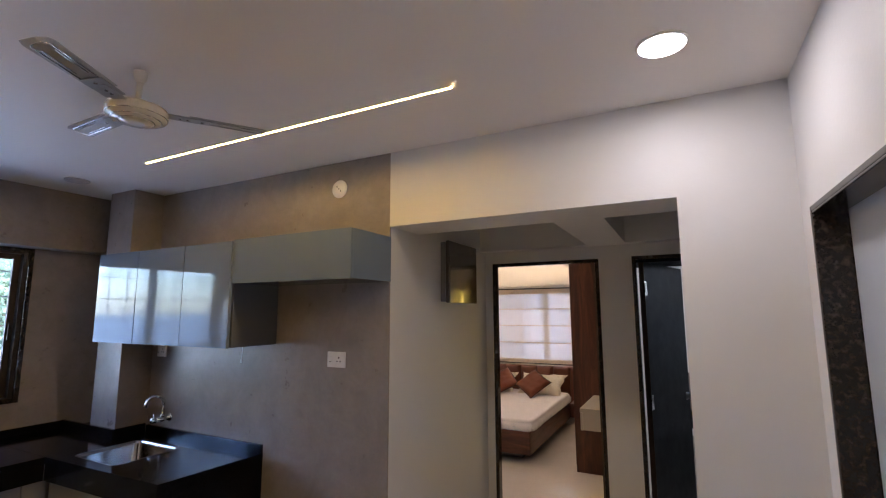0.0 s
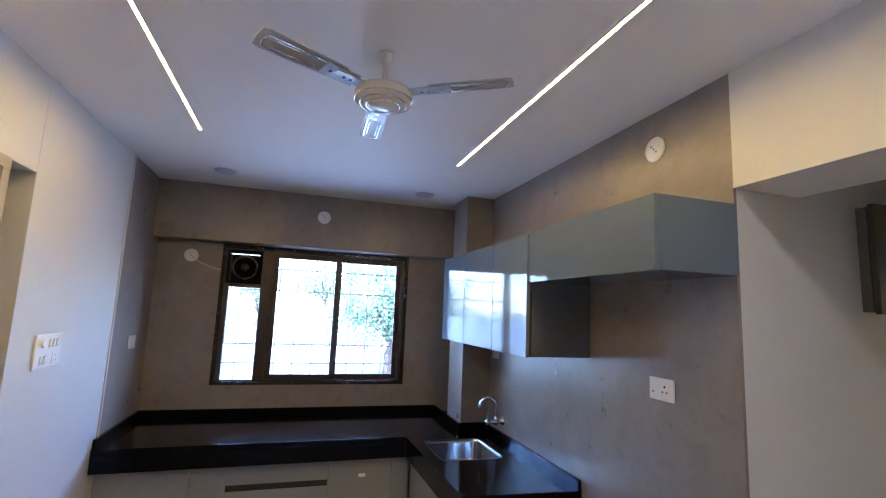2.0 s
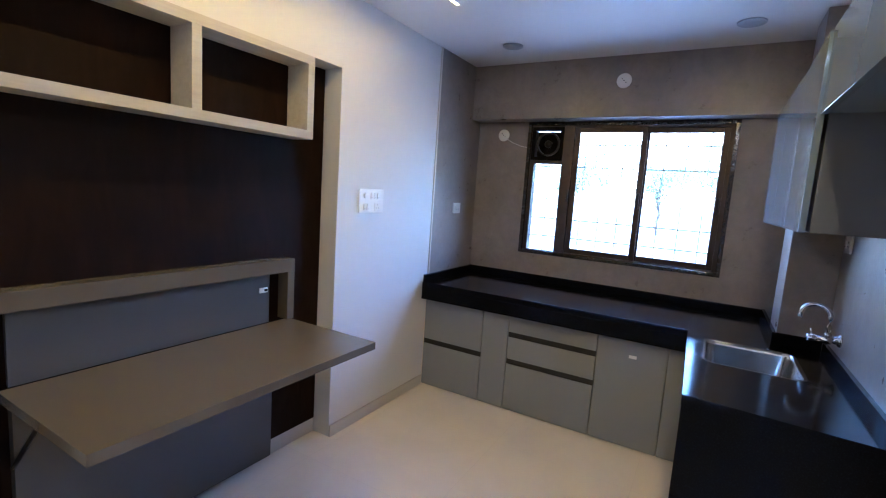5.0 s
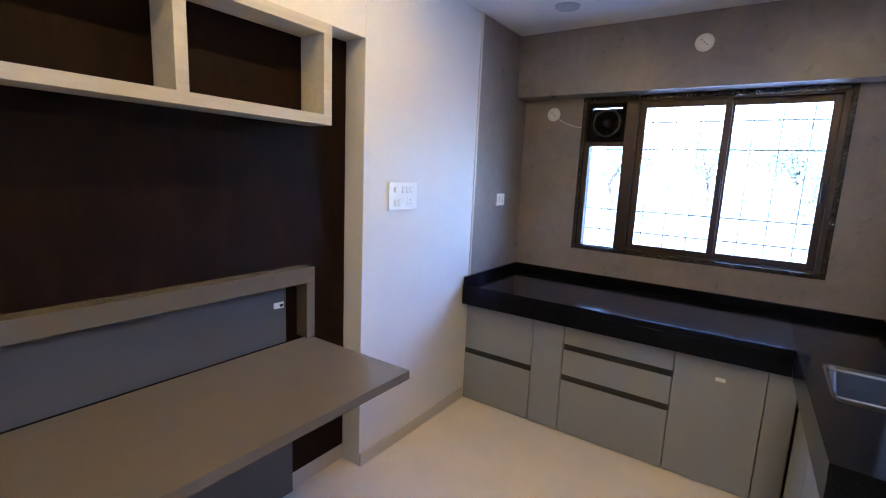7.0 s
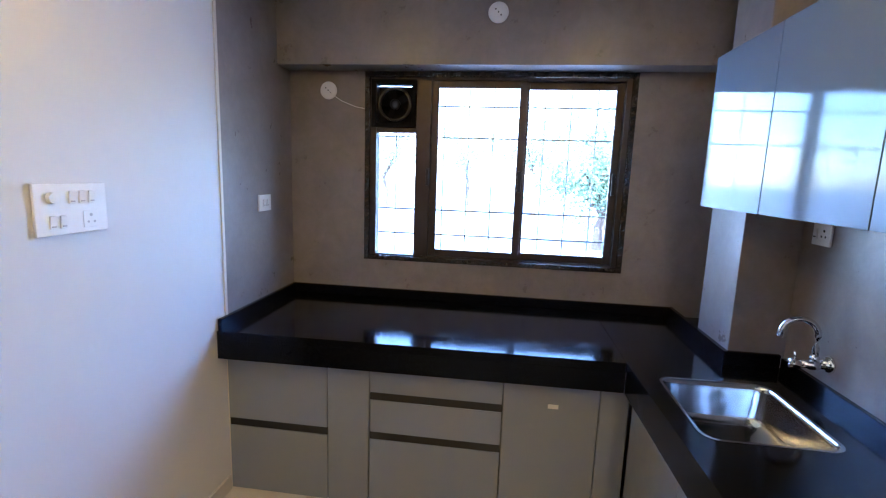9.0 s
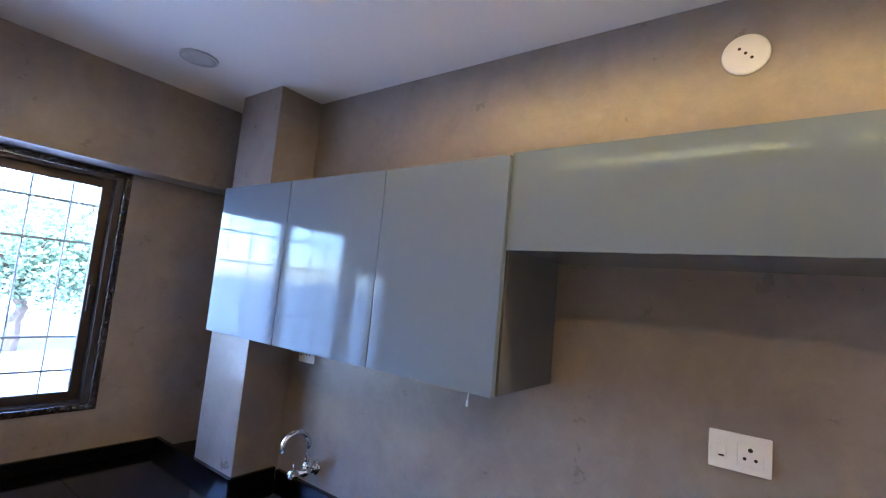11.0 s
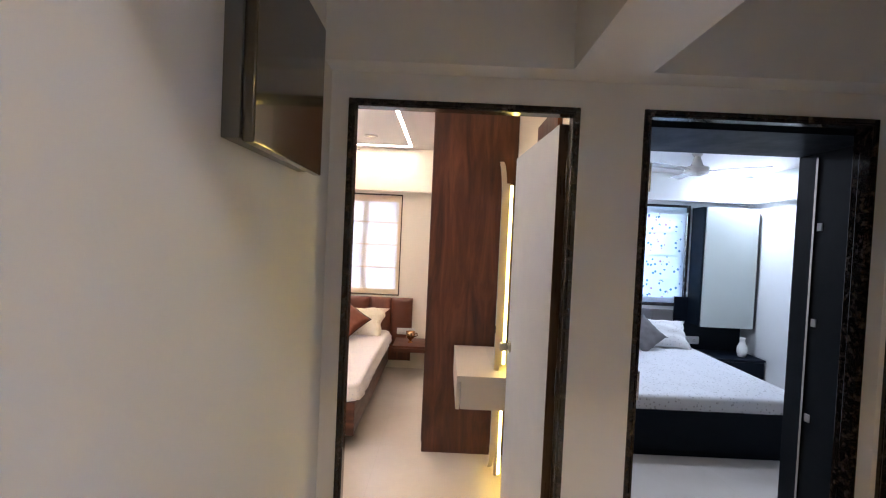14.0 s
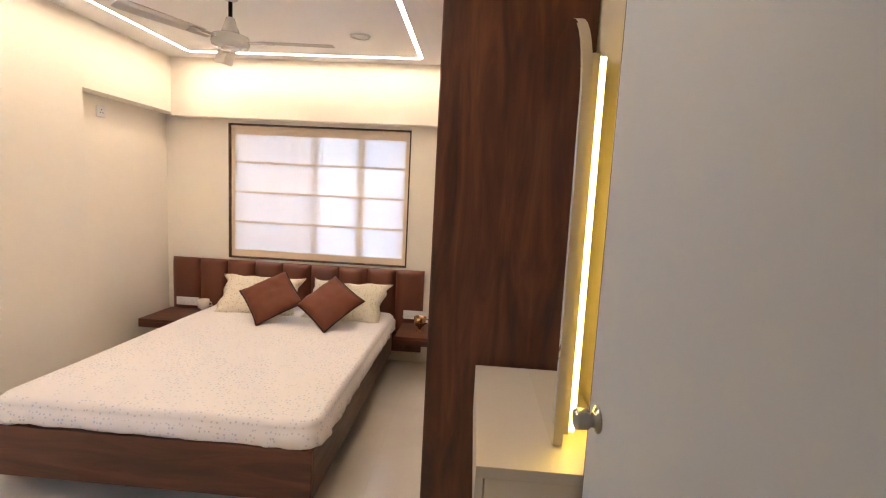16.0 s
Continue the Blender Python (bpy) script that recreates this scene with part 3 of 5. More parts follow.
part("front_edge", prism([(-2.000, -0.639), (-0.978, -0.611), (-0.978, -0.588), (-2.000, -0.616)], 0.707, TOP - 0.04), GRANITE, wt)
part("end_panel", prism([(-0.978, -0.611), (-0.955, -0.610), (-0.905, -0.002), (-0.928, -0.002)], 0.0, TOP - 0.04), GRANITE, wt)
for spec in ((-2.770, -2.750, -2.458, -0.222, TOP, 0.894), (-2.750, -1.99, -2.458, -2.438, TOP, 0.894), (-2.750, -2.088, -0.242, -0.222, TOP, 0.900),
             (-2.088, -2.070, -0.242, -0.022, TOP, 0.900), (-2.070, -0.904, -0.022, -0.002, TOP, 0.890)):
    part("upstand", boxes(spec, bevel=0.002), GRANITE, wt)


def base_unit(label, x, y0, y1, splits, stickers=False):
    """Cabinet run unit whose fronts face +x. splits: black grip channels by height."""
    e = thing("base_cabinet", label, "cabinet", "kitchen base units", (x, (y0 + y1) / 2, 0))
    h = (y1 - y0) / 2
    part("body", boxes((-0.69, -0.03, -h, h, 0.0, 0.705)), GRAYMATT, e)
    zs = [0.006] + [v for s in splits for v in s] + [0.704]
    for z0, z1 in zip(zs[0::2], zs[1::2]):
        f = part("drawer_front" if splits else "door", boxes((-0.03, 0.0, -h + 0.0015, h - 0.0015, z0, z1), bevel=0.0012), GRAYBASE, e)
    for z0, z1 in splits:
        part("grip_channel", boxes((-0.03, -0.004, -h + 0.001, h - 0.001, z0, z1)), BLACKSLOT, e, "black recessed grip channel")
    if stickers:
        part("sticker", boxes((0.0, 0.0015, -0.01, 0.035, 0.585, 0.605)), WPLASTIC, e, "small white sticker")
    return e


BX = -2.045
base_unit("satin gray two-drawer base cabinet with black grip channel", BX, -2.454, -1.955, ((0.341, 0.380),))
base_unit("narrow satin gray filler base panel", BX, -1.953, -1.752, ())
base_unit("satin gray three-drawer base cabinet with black grip channels", BX, -1.750, -1.140, ((0.346, 0.384), (0.543, 0.581)))
base_unit("satin gray base cabinet with one plain door", BX, -1.138, -0.725, (), True)
base_unit("narrow satin gray corner base panel", BX, -0.723, -0.601, ())
for x0, x1 in ((-2.034, -1.50), (-1.498, -0.985)):
    e = thing("sink_cabinet", "satin gray base cabinet under the sink", "cabinet", "kitchen base units", ((x0 + x1) / 2, -0.592, 0))
    h = (x1 - x0) / 2
    part("body", boxes((-h, h, 0.03, 0.58, 0.0, 0.60)), GRAYMATT, e)
    part("door", boxes((-h + 0.0015, h - 0.0015, 0.0, 0.03, 0.006, 0.704), bevel=0.0012), GRAYBASE, e)

# sink: bowl with rounded corners and a flat rim
sink = thing("kitchen_sink", "stainless steel sink bowl set in the granite worktop", "sink", "", (-1.67, -0.3575, TOP))
bm = bmesh.new()
rows = []
for inset, z, r in ((-0.010, 0.0012, 0.055), (-0.001, 0.002, 0.047), (0.004, -0.001, 0.045), (0.007, -0.02, 0.045), (0.014, -0.12, 0.05), (0.022, -0.140, 0.05), (0.040, -0.152, 0.05), (0.08, -0.156, 0.05), (0.16, -0.158, 0.03)):
    rows.append([bm.verts.new((x, y, z)) for x, y in rounded(-0.215 + inset, 0.215 - inset, -0.1925 + inset, 0.1925 - inset, r)])
for a, b in zip(rows, rows[1:]):
    n = len(a)
    for k in range(n):
        bm.faces.new((a[k], a[(k + 1) % n], b[(k + 1) % n], b[k]))
bm.faces.new(rows[-1])
part("bowl", bm, STEEL, sink, "", True)
part("drain", lathe([(0.038, -0.157), (0.040, -0.154), (0.030, -0.155), (0.028, -0.156), (0.006, -0.156), (0.002, -0.154)], 24), CHROME, sink, "chrome drain", True)

tap = thing("kitchen_tap", "chrome wall-mounted swan-neck tap above the sink", "tap", "", (-1.832, 0.0, 0.962))
part("flange", lathe([(0.031, 0), (0.031, 0.005), (0.026, 0.012), (0.019, 0.016), (0.018, 0.03)], 28, pose(0, 0, 0, 90, 0, 0)), CHROME, tap, "", True)
part("body", lathe([(0.0145, 0.02), (0.0145, 0.035), (0.019, 0.038), (0.019, 0.066), (0.0145, 0.070), (0.0145, 0.098)], 24, pose(0, 0, -0.004, 90, 0, 0)), CHROME, tap, "", True)
knob = part("control_knob", lathe([(0.016, 0.098), (0.0185, 0.102), (0.0185, 0.128), (0.014, 0.133), (0.003, 0.134)], 24, pose(0, 0, -0.004, 90, 0, 0)), CHROME, tap, "", True)
part("lever", tube([(0, -0.114, 0.010), (0.001, -0.116, 0.024), (0.003, -0.120, 0.040)], 0.0035, 10), CHROME, knob, "", True)
part("collar", lathe([(0.014, 0.012), (0.0155, 0.016), (0.0155, 0.026), (0.012, 0.030)], 24, pose(0, -0.052, 0)), CHROME, tap, "", True)
neck = [(0, -0.052, 0.014), (0, -0.052, 0.06), (0, -0.052, 0.102)] + [(0, -0.052 - 0.057 + 0.057 * math.cos(radians(a)), 0.102 + 0.057 * math.sin(radians(a))) for a in range(12, 169, 12)] + [(0, -0.168, 0.088)]
part("spout", turned(tube(neck, 0.0108, 16), pose(0, -0.052, 0, 0, 0, -10) @ pose(0, 0.052, 0)), CHROME, tap, "", True)

# ---- wall units ----
def wall_unit(label, x0, x1, z0, z1, back=-0.002, open_gap=0.0):
    e = thing("wall_cabinet", label, "cabinet", "kitchen wall units", ((x0 + x1) / 2, back, z0))
    h, d, t = (x1 - x0) / 2, -0.33 - back, z1 - z0
    # the low units' bodies take the darker gray with shade in its colour
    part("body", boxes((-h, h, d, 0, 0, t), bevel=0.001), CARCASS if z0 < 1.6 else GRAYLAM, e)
    f = boxes((-h + 0.001, h - 0.001, d - 0.020, d - 0.001, -0.002, t), bevel=0.0012)
    if open_gap:
        f = turned(f, Matrix.Translation((-h, d, 0)) @ pose(0, 0, 0, 0, 0, -open_gap) @ Matrix.Translation((h, -d, 0)))
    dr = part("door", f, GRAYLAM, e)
    return e


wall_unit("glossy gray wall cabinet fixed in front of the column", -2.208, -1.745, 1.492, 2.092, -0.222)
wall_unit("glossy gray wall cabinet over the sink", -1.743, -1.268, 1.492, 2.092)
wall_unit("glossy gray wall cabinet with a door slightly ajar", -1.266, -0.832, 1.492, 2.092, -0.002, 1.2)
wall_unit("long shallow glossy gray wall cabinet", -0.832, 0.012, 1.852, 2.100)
hw = thing("hanging_wire", "short pale wire hanging below the wall cabinets", "wire", "", (-1.10, -0.03, 1.49))
part("strand", tube([(0, 0, 0.0), (0.004, 0, -0.05), (-0.003, 0, -0.10)], 0.0018, 6), WPLASTIC, hw)
part("plug", tube([(-0.003, 0, -0.10), (-0.003, 0, -0.12)], 0.004, 10), WPLASTIC, hw)

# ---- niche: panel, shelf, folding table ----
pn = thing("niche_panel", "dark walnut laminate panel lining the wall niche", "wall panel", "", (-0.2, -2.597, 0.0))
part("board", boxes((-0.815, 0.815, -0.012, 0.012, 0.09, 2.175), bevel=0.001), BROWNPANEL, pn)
part("plinth", boxes((-0.815, 0.815, -0.012, 0.008, 0.0, 0.09)), FLOORSTONE, pn, "pale plinth strip")

sh = thing("wall_shelf", "white grained open box shelf hung in the niche", "shelf", "", (-0.09, -2.582, 1.965))
SW, SH, ST = 0.70, 0.205, 0.042
part("top_board", boxes((-SW, SW, 0, 0.15, SH - ST, SH), bevel=0.001), SHELFWHITE, sh)
part("bottom_board", boxes((-SW, SW, 0, 0.15, -SH, -SH + ST), bevel=0.001), SHELFWHITE, sh)
for x in (-SW, -0.096, SW - ST):
    part("upright", boxes((x, x + ST, 0.0, 0.1495, -SH + ST, SH - ST), bevel=0.001), SHELFWHITE, sh)

tb = thing("folding_table", "gray fold-down wall table with its leaf lowered", "table", "", (-0.15, -2.582, 0.0))
for spec in ((-0.61, 0.69, 0.0, 0.075, 1.058, 1.128), (-0.61, -0.565, 0.0, 0.075, 0.797, 1.058), (0.645, 0.69, 0.0, 0.075, 0.03, 1.058)):
    part("frame_board", boxes(spec, bevel=0.0015), GREIGE, tb)
part("back_panel", boxes((-0.49, 0.565, 0.004, 0.022, 0.79, 1.058)), TABLEGRAY, tb)
part("lower_panel", boxes((-0.505, 0.565, 0.004, 0.040, 0.03, 0.755), bevel=0.001), TABLEGRAY, tb)
part("leaf", boxes((-0.602, 0.600, 0.045, 0.655, 0.758, 0.795), bevel=0.002), GREIGE, tb)
part("latch", boxes((-0.475, -0.425, 0.022, 0.030, 0.955, 0.982), bevel=0.003), WPLASTIC, tb, "white catch")
part("latch_pin", boxes((-0.468, -0.452, 0.030, 0.036, 0.962, 0.975), bevel=0.002), BLACKPL, tb)
part("bracket", tube([(0.575, 0.06, 0.52), (0.575, 0.30, 0.758)], 0.008, 10), BLACKPL, tb, "black folding stay")
part("bracket", tube([(-0.545, 0.06, 0.52), (-0.545, 0.30, 0.758)], 0.008, 10), BLACKPL, tb, "black folding stay")

# ---- switches, sockets, round plates ----
SOFTINK = plastic("pale_gray_socket_insert", (0.46, 0.45, 0.44), 0.4)


def socket_plate(name, label, category, m, w, h, modules, ink=None):
    """Wall plate that faces -y before it is turned. modules: kind, x, z."""
    e = new(name)
    e.matrix_world = Matrix.Translation(ROOM) @ m
    tagged(e, label, category)
    part("plate", boxes((-w / 2, w / 2, -0.010, 0.0, -h / 2, h / 2), bevel=0.004), WPLASTIC, e)
    for kind, x, z in modules:
        if kind == "switch":
            part("rocker", turned(boxes((-0.010, 0.010, -0.006, 0.0, -0.019, 0.019), bevel=0.002), pose(x, -0.010, z, 5, 0, 0)), WPLASTIC, e)
            part("marker", boxes((x - 0.006, x + 0.006, -0.0175, -0.0155, z - 0.014, z - 0.010)), ink or SOCKETHOLE, e, "dark rocker marker")
        elif kind == "socket":
            part("insert", boxes((x - 0.026, x + 0.026, -0.0125, -0.009, z - 0.026, z + 0.026), bevel=0.003), WPLASTIC, e)
            for dx, dz, r in ((0, 0.012, 0.005), (-0.011, -0.009, 0.0038), (0.011, -0.009, 0.0038)):
                part("pin_hole", lathe([(r, 0), (r, 0.0012)], 14, pose(x + dx, -0.0122, z + dz, 90, 0, 0)), ink or SOCKETHOLE, e)
        else:
            part("regulator", lathe([(0.016, 0), (0.015, 0.012), (0.004, 0.013)], 20, pose(x, -0.010, z, 90, 0, 0)), WPLASTIC, e)
    return e


socket_plate("power_socket", "white power socket with switch on the taupe wall", "socket", pose(-0.350, 0.0, 1.42), 0.128, 0.088, (("switch", -0.036, 0), ("socket", 0.022, 0)))
socket_plate("power_socket", "white power socket tucked under the wall cabinets", "socket", pose(-1.97, 0.0, 1.415), 0.10, 0.088, (("switch", -0.026, 0), ("socket", 0.018, 0)))
socket_plate("switch_board", "white six-module switch board with fan regulator", "switch", pose(-1.315, -2.460, 1.447, 0, 0, 180), 0.235, 0.150,
             (("regulator", -0.068, 0.034), ("switch", -0.005, 0.034), ("switch", 0.028, 0.034), ("switch", 0.06, 0.034), ("switch", -0.07, -0.036), ("switch", -0.038, -0.036), ("socket", 0.055, -0.034)), SOFTINK)
socket_plate("light_switch", "small white switch plate on the taupe wall", "switch", pose(-2.432, -2.459, 1.405, 0, 0, 180), 0.12, 0.088, (("switch", -0.02, 0), ("switch", 0.02, 0)), SOFTINK)


def round_plate(label, m, r, holes=3):
    e = new("round_cover_plate")
    e.matrix_world = m
    tagged(e, label, "cover plate", "round cover plates")
    part("disc", lathe([(r, 0), (r, 0.004), (r * 0.93, 0.009), (r * 0.3, 0.011), (0.003, 0.011)], 36, pose(0, 0, 0, 90, 0, 0)), WPLASTIC, e, "", True)
    for k in range(holes):
        d = (k - 1) * 0.014
        part("hole", lathe([(0.004, 0), (0.004, 0.001)], 12, pose(d, -0.0108, -d, 90, 0, 0)), SOCKETHOLE, e)
    return e


round_plate("white round cover plate above the wall cabinets", pose(-0.362, 0.0, 2.42), 0.055)
round_plate("white round cover plate on the beam", pose(-2.617, -1.262, 2.408, 0, 0, 90), 0.052)
round_plate("white round cover plate with a thin wire", pose(-2.772, -2.225, 2.045, 0, 0, 90), 0.050)
part("wire", tube([(-2.760, -2.215, 2.03), (-2.761, -2.14, 1.985), (-2.762, -2.06, 1.955), (-2.767, -2.00, 1.945)], 0.0022, 6), WPLASTIC,
     thing("exhaust_wire", "thin white wire from the cover plate to the exhaust fan", "wire"))

db = thing("distribution_board", "gray steel electrical distribution board with glossy cover", "electrical box", "", (-0.010, 0.855, 1.955), 0.6)
part("box", boxes((-0.002, 0.036, -0.232, 0.232, -0.200, 0.200), bevel=0.003), GRAYMATT, db)
# black filler block that stands for the shade between box and cover
part("gap_shade_block", boxes((0.036, 0.044, -0.224, 0.224, -0.192, 0.192)), BLACKPL, db)
part("cover", boxes((0.044, 0.066, -0.240, 0.240, -0.208, 0.208), bevel=0.004), DARKGLOSS, db, "glossy dark gray cover")

# ---- ceiling lights ----
def light_line(label, x0, y0, x1, y1, z, w=0.011, m=None, name="led_profile"):
    e = thing(name, label, "light", "", ((x0 + x1) / 2, (y0 + y1) / 2, z))
    hx, hy = max(abs(x1 - x0) / 2, w / 2), max(abs(y1 - y0) / 2, w / 2)
    part("diffuser", boxes((-hx, hx, -hy, hy, -0.004, 0.0)), m or LEDWARM, e, "lit warm diffuser")
    ex, ey = (hx, hy + 0.003) if hx > hy else (hx + 0.003, hy)
    part("profile", boxes((-hx, hx, hy, hy + 0.003, -0.005, 0.0), (-hx, hx, -hy - 0.003, -hy, -0.005, 0.0)) if hx > hy else boxes((hx, hx + 0.003, -hy, hy, -0.005, 0.0), (-hx - 0.003, -hx, -hy, hy, -0.005, 0.0)), WPLASTIC, e)
    return e


light_line("lit warm LED light line in the kitchen ceiling", -1.40, -0.545, 0.655, -0.545, H)
light_line("lit warm LED light line in the kitchen ceiling", -1.40, -1.975, 0.655, -1.975, H)


def downlight(label, x, y, z, m, r=0.075):
    e = thing("downlight", label, "light", "recessed downlights", (x, y, z))
    part("rim", lathe([(r + 0.008, 0.0), (r + 0.007, -0.006), (r, -0.008), (r, 0.0)], 40), GPLASTIC if m is GPLASTIC else WPLASTIC, e, "", True)
    part("diffuser", lathe([(r, -0.002), (r, -0.006), (r * 0.5, -0.007), (0.003, -0.007)], 40), m, e, "", True)
    return e


downlight("lit round white downlight in the kitchen ceiling", 1.42, -0.48, H, LAMPON)
downlight("unlit round gray downlight near the window", -2.2, -0.54, H, GPLASTIC, 0.065)
downlight("unlit round gray downlight near the window", -2.19, -1.96, H, GPLASTIC, 0.065)

# ---- ceiling fans ----
FANTRIM = metal("satin_silver_trim", (0.48, 0.47, 0.46), 0.42)


def ceiling_fan(label, x, y, z, ceiling, first, reach, paint, blade_paint, tilt=8, rod_paint=None):
    """Three-blade fan; z is the height of the blades."""
    e = thing("ceiling_fan", label, "fan", "ceiling fans", (x, y, z))
    top = ceiling - z
    wide = 1.0 if rod_paint else 0.55
    part("rod", tube([(0, 0, 0.03), (0, 0, top - 0.02)], 0.011, 14), rod_paint or CEILING, e, "", True)
    part("canopy", lathe([(0.012, top - 0.045), (0.038 * wide, top - 0.03), (0.045 * wide, top - 0.008), (0.045 * wide, top)], 32), paint if rod_paint else CEILING, e, "", True)
    if rod_paint is None:
        part("motor", lathe([(0.02, -0.040), (0.036, -0.044), (0.040, -0.039), (0.056, -0.042), (0.060, -0.035), (0.078, -0.037), (0.083, -0.029), (0.097, -0.027), (0.101, -0.014), (0.097, -0.006), (0.101, -0.002), (0.097, 0.012), (0.06, 0.024), (0.03, 0.040), (0.014, 0.045)], 40), paint, e, "ridged round motor housing", True)
        for r_, z_ in ((0.099, -0.0205), (0.0805, -0.0335), (0.058, -0.0395)):
            ring_ = [(r_ * math.cos(radians(q)), r_ * math.sin(radians(q)), z_) for q in range(0, 361, 10)]
            part("trim_ring", tube(ring_, 0.0022, 8), CHROME, e, "bright trim ring", True)
    else:
        part("motor", lathe([(0.02, -0.040), (0.062, -0.038), (0.082, -0.032), (0.084, -0.027), (0.098, -0.026), (0.102, -0.008), (0.098, 0.008), (0.102, 0.012), (0.098, 0.024), (0.06, 0.038), (0.050, 0.045), (0.036, 0.085), (0.022, 0.125), (0.014, 0.128)], 40), paint, e, "", True)
    part("motor_cap", lathe([(0.05, -0.0385), (0.047, -0.045), (0.02, -0.049), (0.003, -0.050)], 32), paint, e, "", True)
    lift = 0.0 if rod_paint else 0.010
    for k in range(3):
        a = first + 120 * k
        arm = boxes((0.085, 0.20, -0.024, 0.024, -0.004, 0.0), bevel=0.0015)
        part("blade_arm", turned(arm, pose(0, 0, lift - 0.004, 0, 0, a)), CHROME if rod_paint else FANTRIM, e, "bright blade bracket")
        bm = bmesh.new()
        ring_u, ring_d = [], []
        n = 14
        for i in range(n + 1):
            u = i / n
            xx = 0.17 + (reach - 0.17) * u
            w = (0.046 + 0.012 * u if rod_paint else 0.041 + 0.006 * u) - (0.0 if u < 0.97 else 0.008)
            ring_u.append((xx, w))
        tops = [[bm.verts.new((xx, sgn * w, zz + 0.006 * (1 - (sgn * 1.0) ** 2))) for zz in (0.0, -0.0025) for sgn in (-1, 0, 1)] for xx, w in ring_u]
        for a_, b_ in zip(tops, tops[1:]):
            for i0, i1 in ((0, 1), (1, 2), (3, 4), (4, 5)):
                bm.faces.new((a_[i0], b_[i0], b_[i1], a_[i1]))
            bm.faces.new((a_[0], a_[3], b_[3], b_[0]))
            bm.faces.new((a_[2], b_[2], b_[5], a_[5]))
        for t_ in (tops[0], tops[-1]):
            bm.faces.new((t_[0], t_[1], t_[2], t_[5], t_[4], t_[3]))
        bl = part("blade", turned(bm, pose(0, 0, lift, 0, 0, a) @ pose(0, 0, 0, tilt, 0, 0)), blade_paint, e)
        part("blade_plate", turned(boxes((0.12, 0.24, -0.034, 0.034, -0.0075, -0.003), bevel=0.001), pose(0, 0, lift, 0, 0, a) @ pose(0, 0, 0, tilt, 0, 0)), FANTRIM, bl, "chrome trim plate")
        if rod_paint is None:
            # pressed silver rails and an arched tip on the blade's underside
            rails = ((0.24, reach - 0.028, -0.031, -0.026), (0.24, reach - 0.028, 0.026, 0.031), (0.27, reach - 0.05, -0.020, -0.0165), (0.27, reach - 0.05, 0.0165, 0.020))
            for x0, x1, y0, y1 in rails:
                part("rail", turned(boxes((x0, x1, y0, y1, -0.0062, -0.0022), bevel=0.001), pose(0, 0, lift, 0, 0, a) @ pose(0, 0, 0, tilt, 0, 0)), CHROME, bl, "bright pressed rail")
            arch = [(reach - 0.03 + 0.016 * math.cos(radians(q)), 0.0285 * math.sin(radians(q)), -0.004) for q in range(-90, 91, 18)]
            part("rail", turned(tube(arch, 0.0025, 8), pose(0, 0, lift, 0, 0, a) @ pose(0, 0, 0, tilt, 0, 0)), CHROME, bl, "bright pressed rail", True)
            for q in (0.14, 0.165, 0.215):
                part("screw", lathe([(0.006, -0.0105), (0.0065, -0.0085), (0.0065, -0.007)], 12, pose(0, 0, lift, 0, 0, a) @ pose(0, 0, 0, tilt, 0, 0) @ pose(q, 0, 0)), CHROME, bl)
    return e


ceiling_fan("white and silver three-blade ceiling fan on a short rod", -0.33, -1.19, 2.430, H, 178, 0.45, FANPAINT, FANGRAY)

# ---- bedroom ----
ROOM[:] = BEDROOMS
LX0, LX1, LY0, LY1 = -1.945, -0.050, 2.55, 5.09
for x0, y0, x1, y1 in ((LX0, LY1, LX1, LY1), (LX0, LY0, LX1, LY0), (LX0, LY0 + 0.012, LX0, LY1 - 0.012), (LX1, LY0 + 0.012, LX1, LY1 - 0.012)):
    light_line("lit warm LED light line in the bedroom ceiling", x0, y0, x1, y1, BH, 0.026, LEDBED)
ceiling_fan("white three-blade ceiling fan in the bedroom", -0.996, 3.98, 2.32, BH, 3, 0.58, FANPAINT, FANPAINT, 8, BROWNPANEL)

BROWNSTONE = granite("brown_stone", (0.085, 0.050, 0.032), (0.15, 0.10, 0.07), 0.2, 60)
bw = new("window_2")
bw.location = ROOM
tagged(bw, "bedroom window with dark stone surround", "", "", "structure")


def ringx(x0, x1, z0, z1, w, y0, y1, bevel=0.002):
    return boxes((x0, x0 + w, y0, y1, z0, z1), (x1 - w, x1, y0, y1, z0, z1), (x0 + w, x1 - w, y0, y1, z0, z0 + w), (x0 + w, x1 - w, y0, y1, z1 - w, z1), bevel=bevel)


part("stone_surround", ringx(BWX0, BWX1, BWZ0, BWZ1, 0.012, 5.394, 5.55), BROWNSTONE, bw, "dark stone surround")
part("window_frame", ringx(BWX0 + 0.013, BWX1 - 0.013, BWZ0 + 0.013, BWZ1 - 0.013, 0.05, 5.440, 5.48), ALU, bw)
part("mullion", boxes((-1.015, -0.975, 5.440, 5.48, 0.921, 1.997), bevel=0.002), ALU, bw)
part("mullion", boxes((-0.615, -0.555, 5.436, 5.48, 0.921, 1.997), bevel=0.002), ALU, bw)
for x0, x1, g in ((BWX0 + 0.063, -1.015, SMOKEGLASS), (-0.975, -0.615, GLASS), (-0.555, BWX1 - 0.063, GLASS)):
    part("pane", boxes((x0, x1, 5.458, 5.462, 0.921, 1.997)), g, bw).visible_shadow = g is SMOKEGLASS


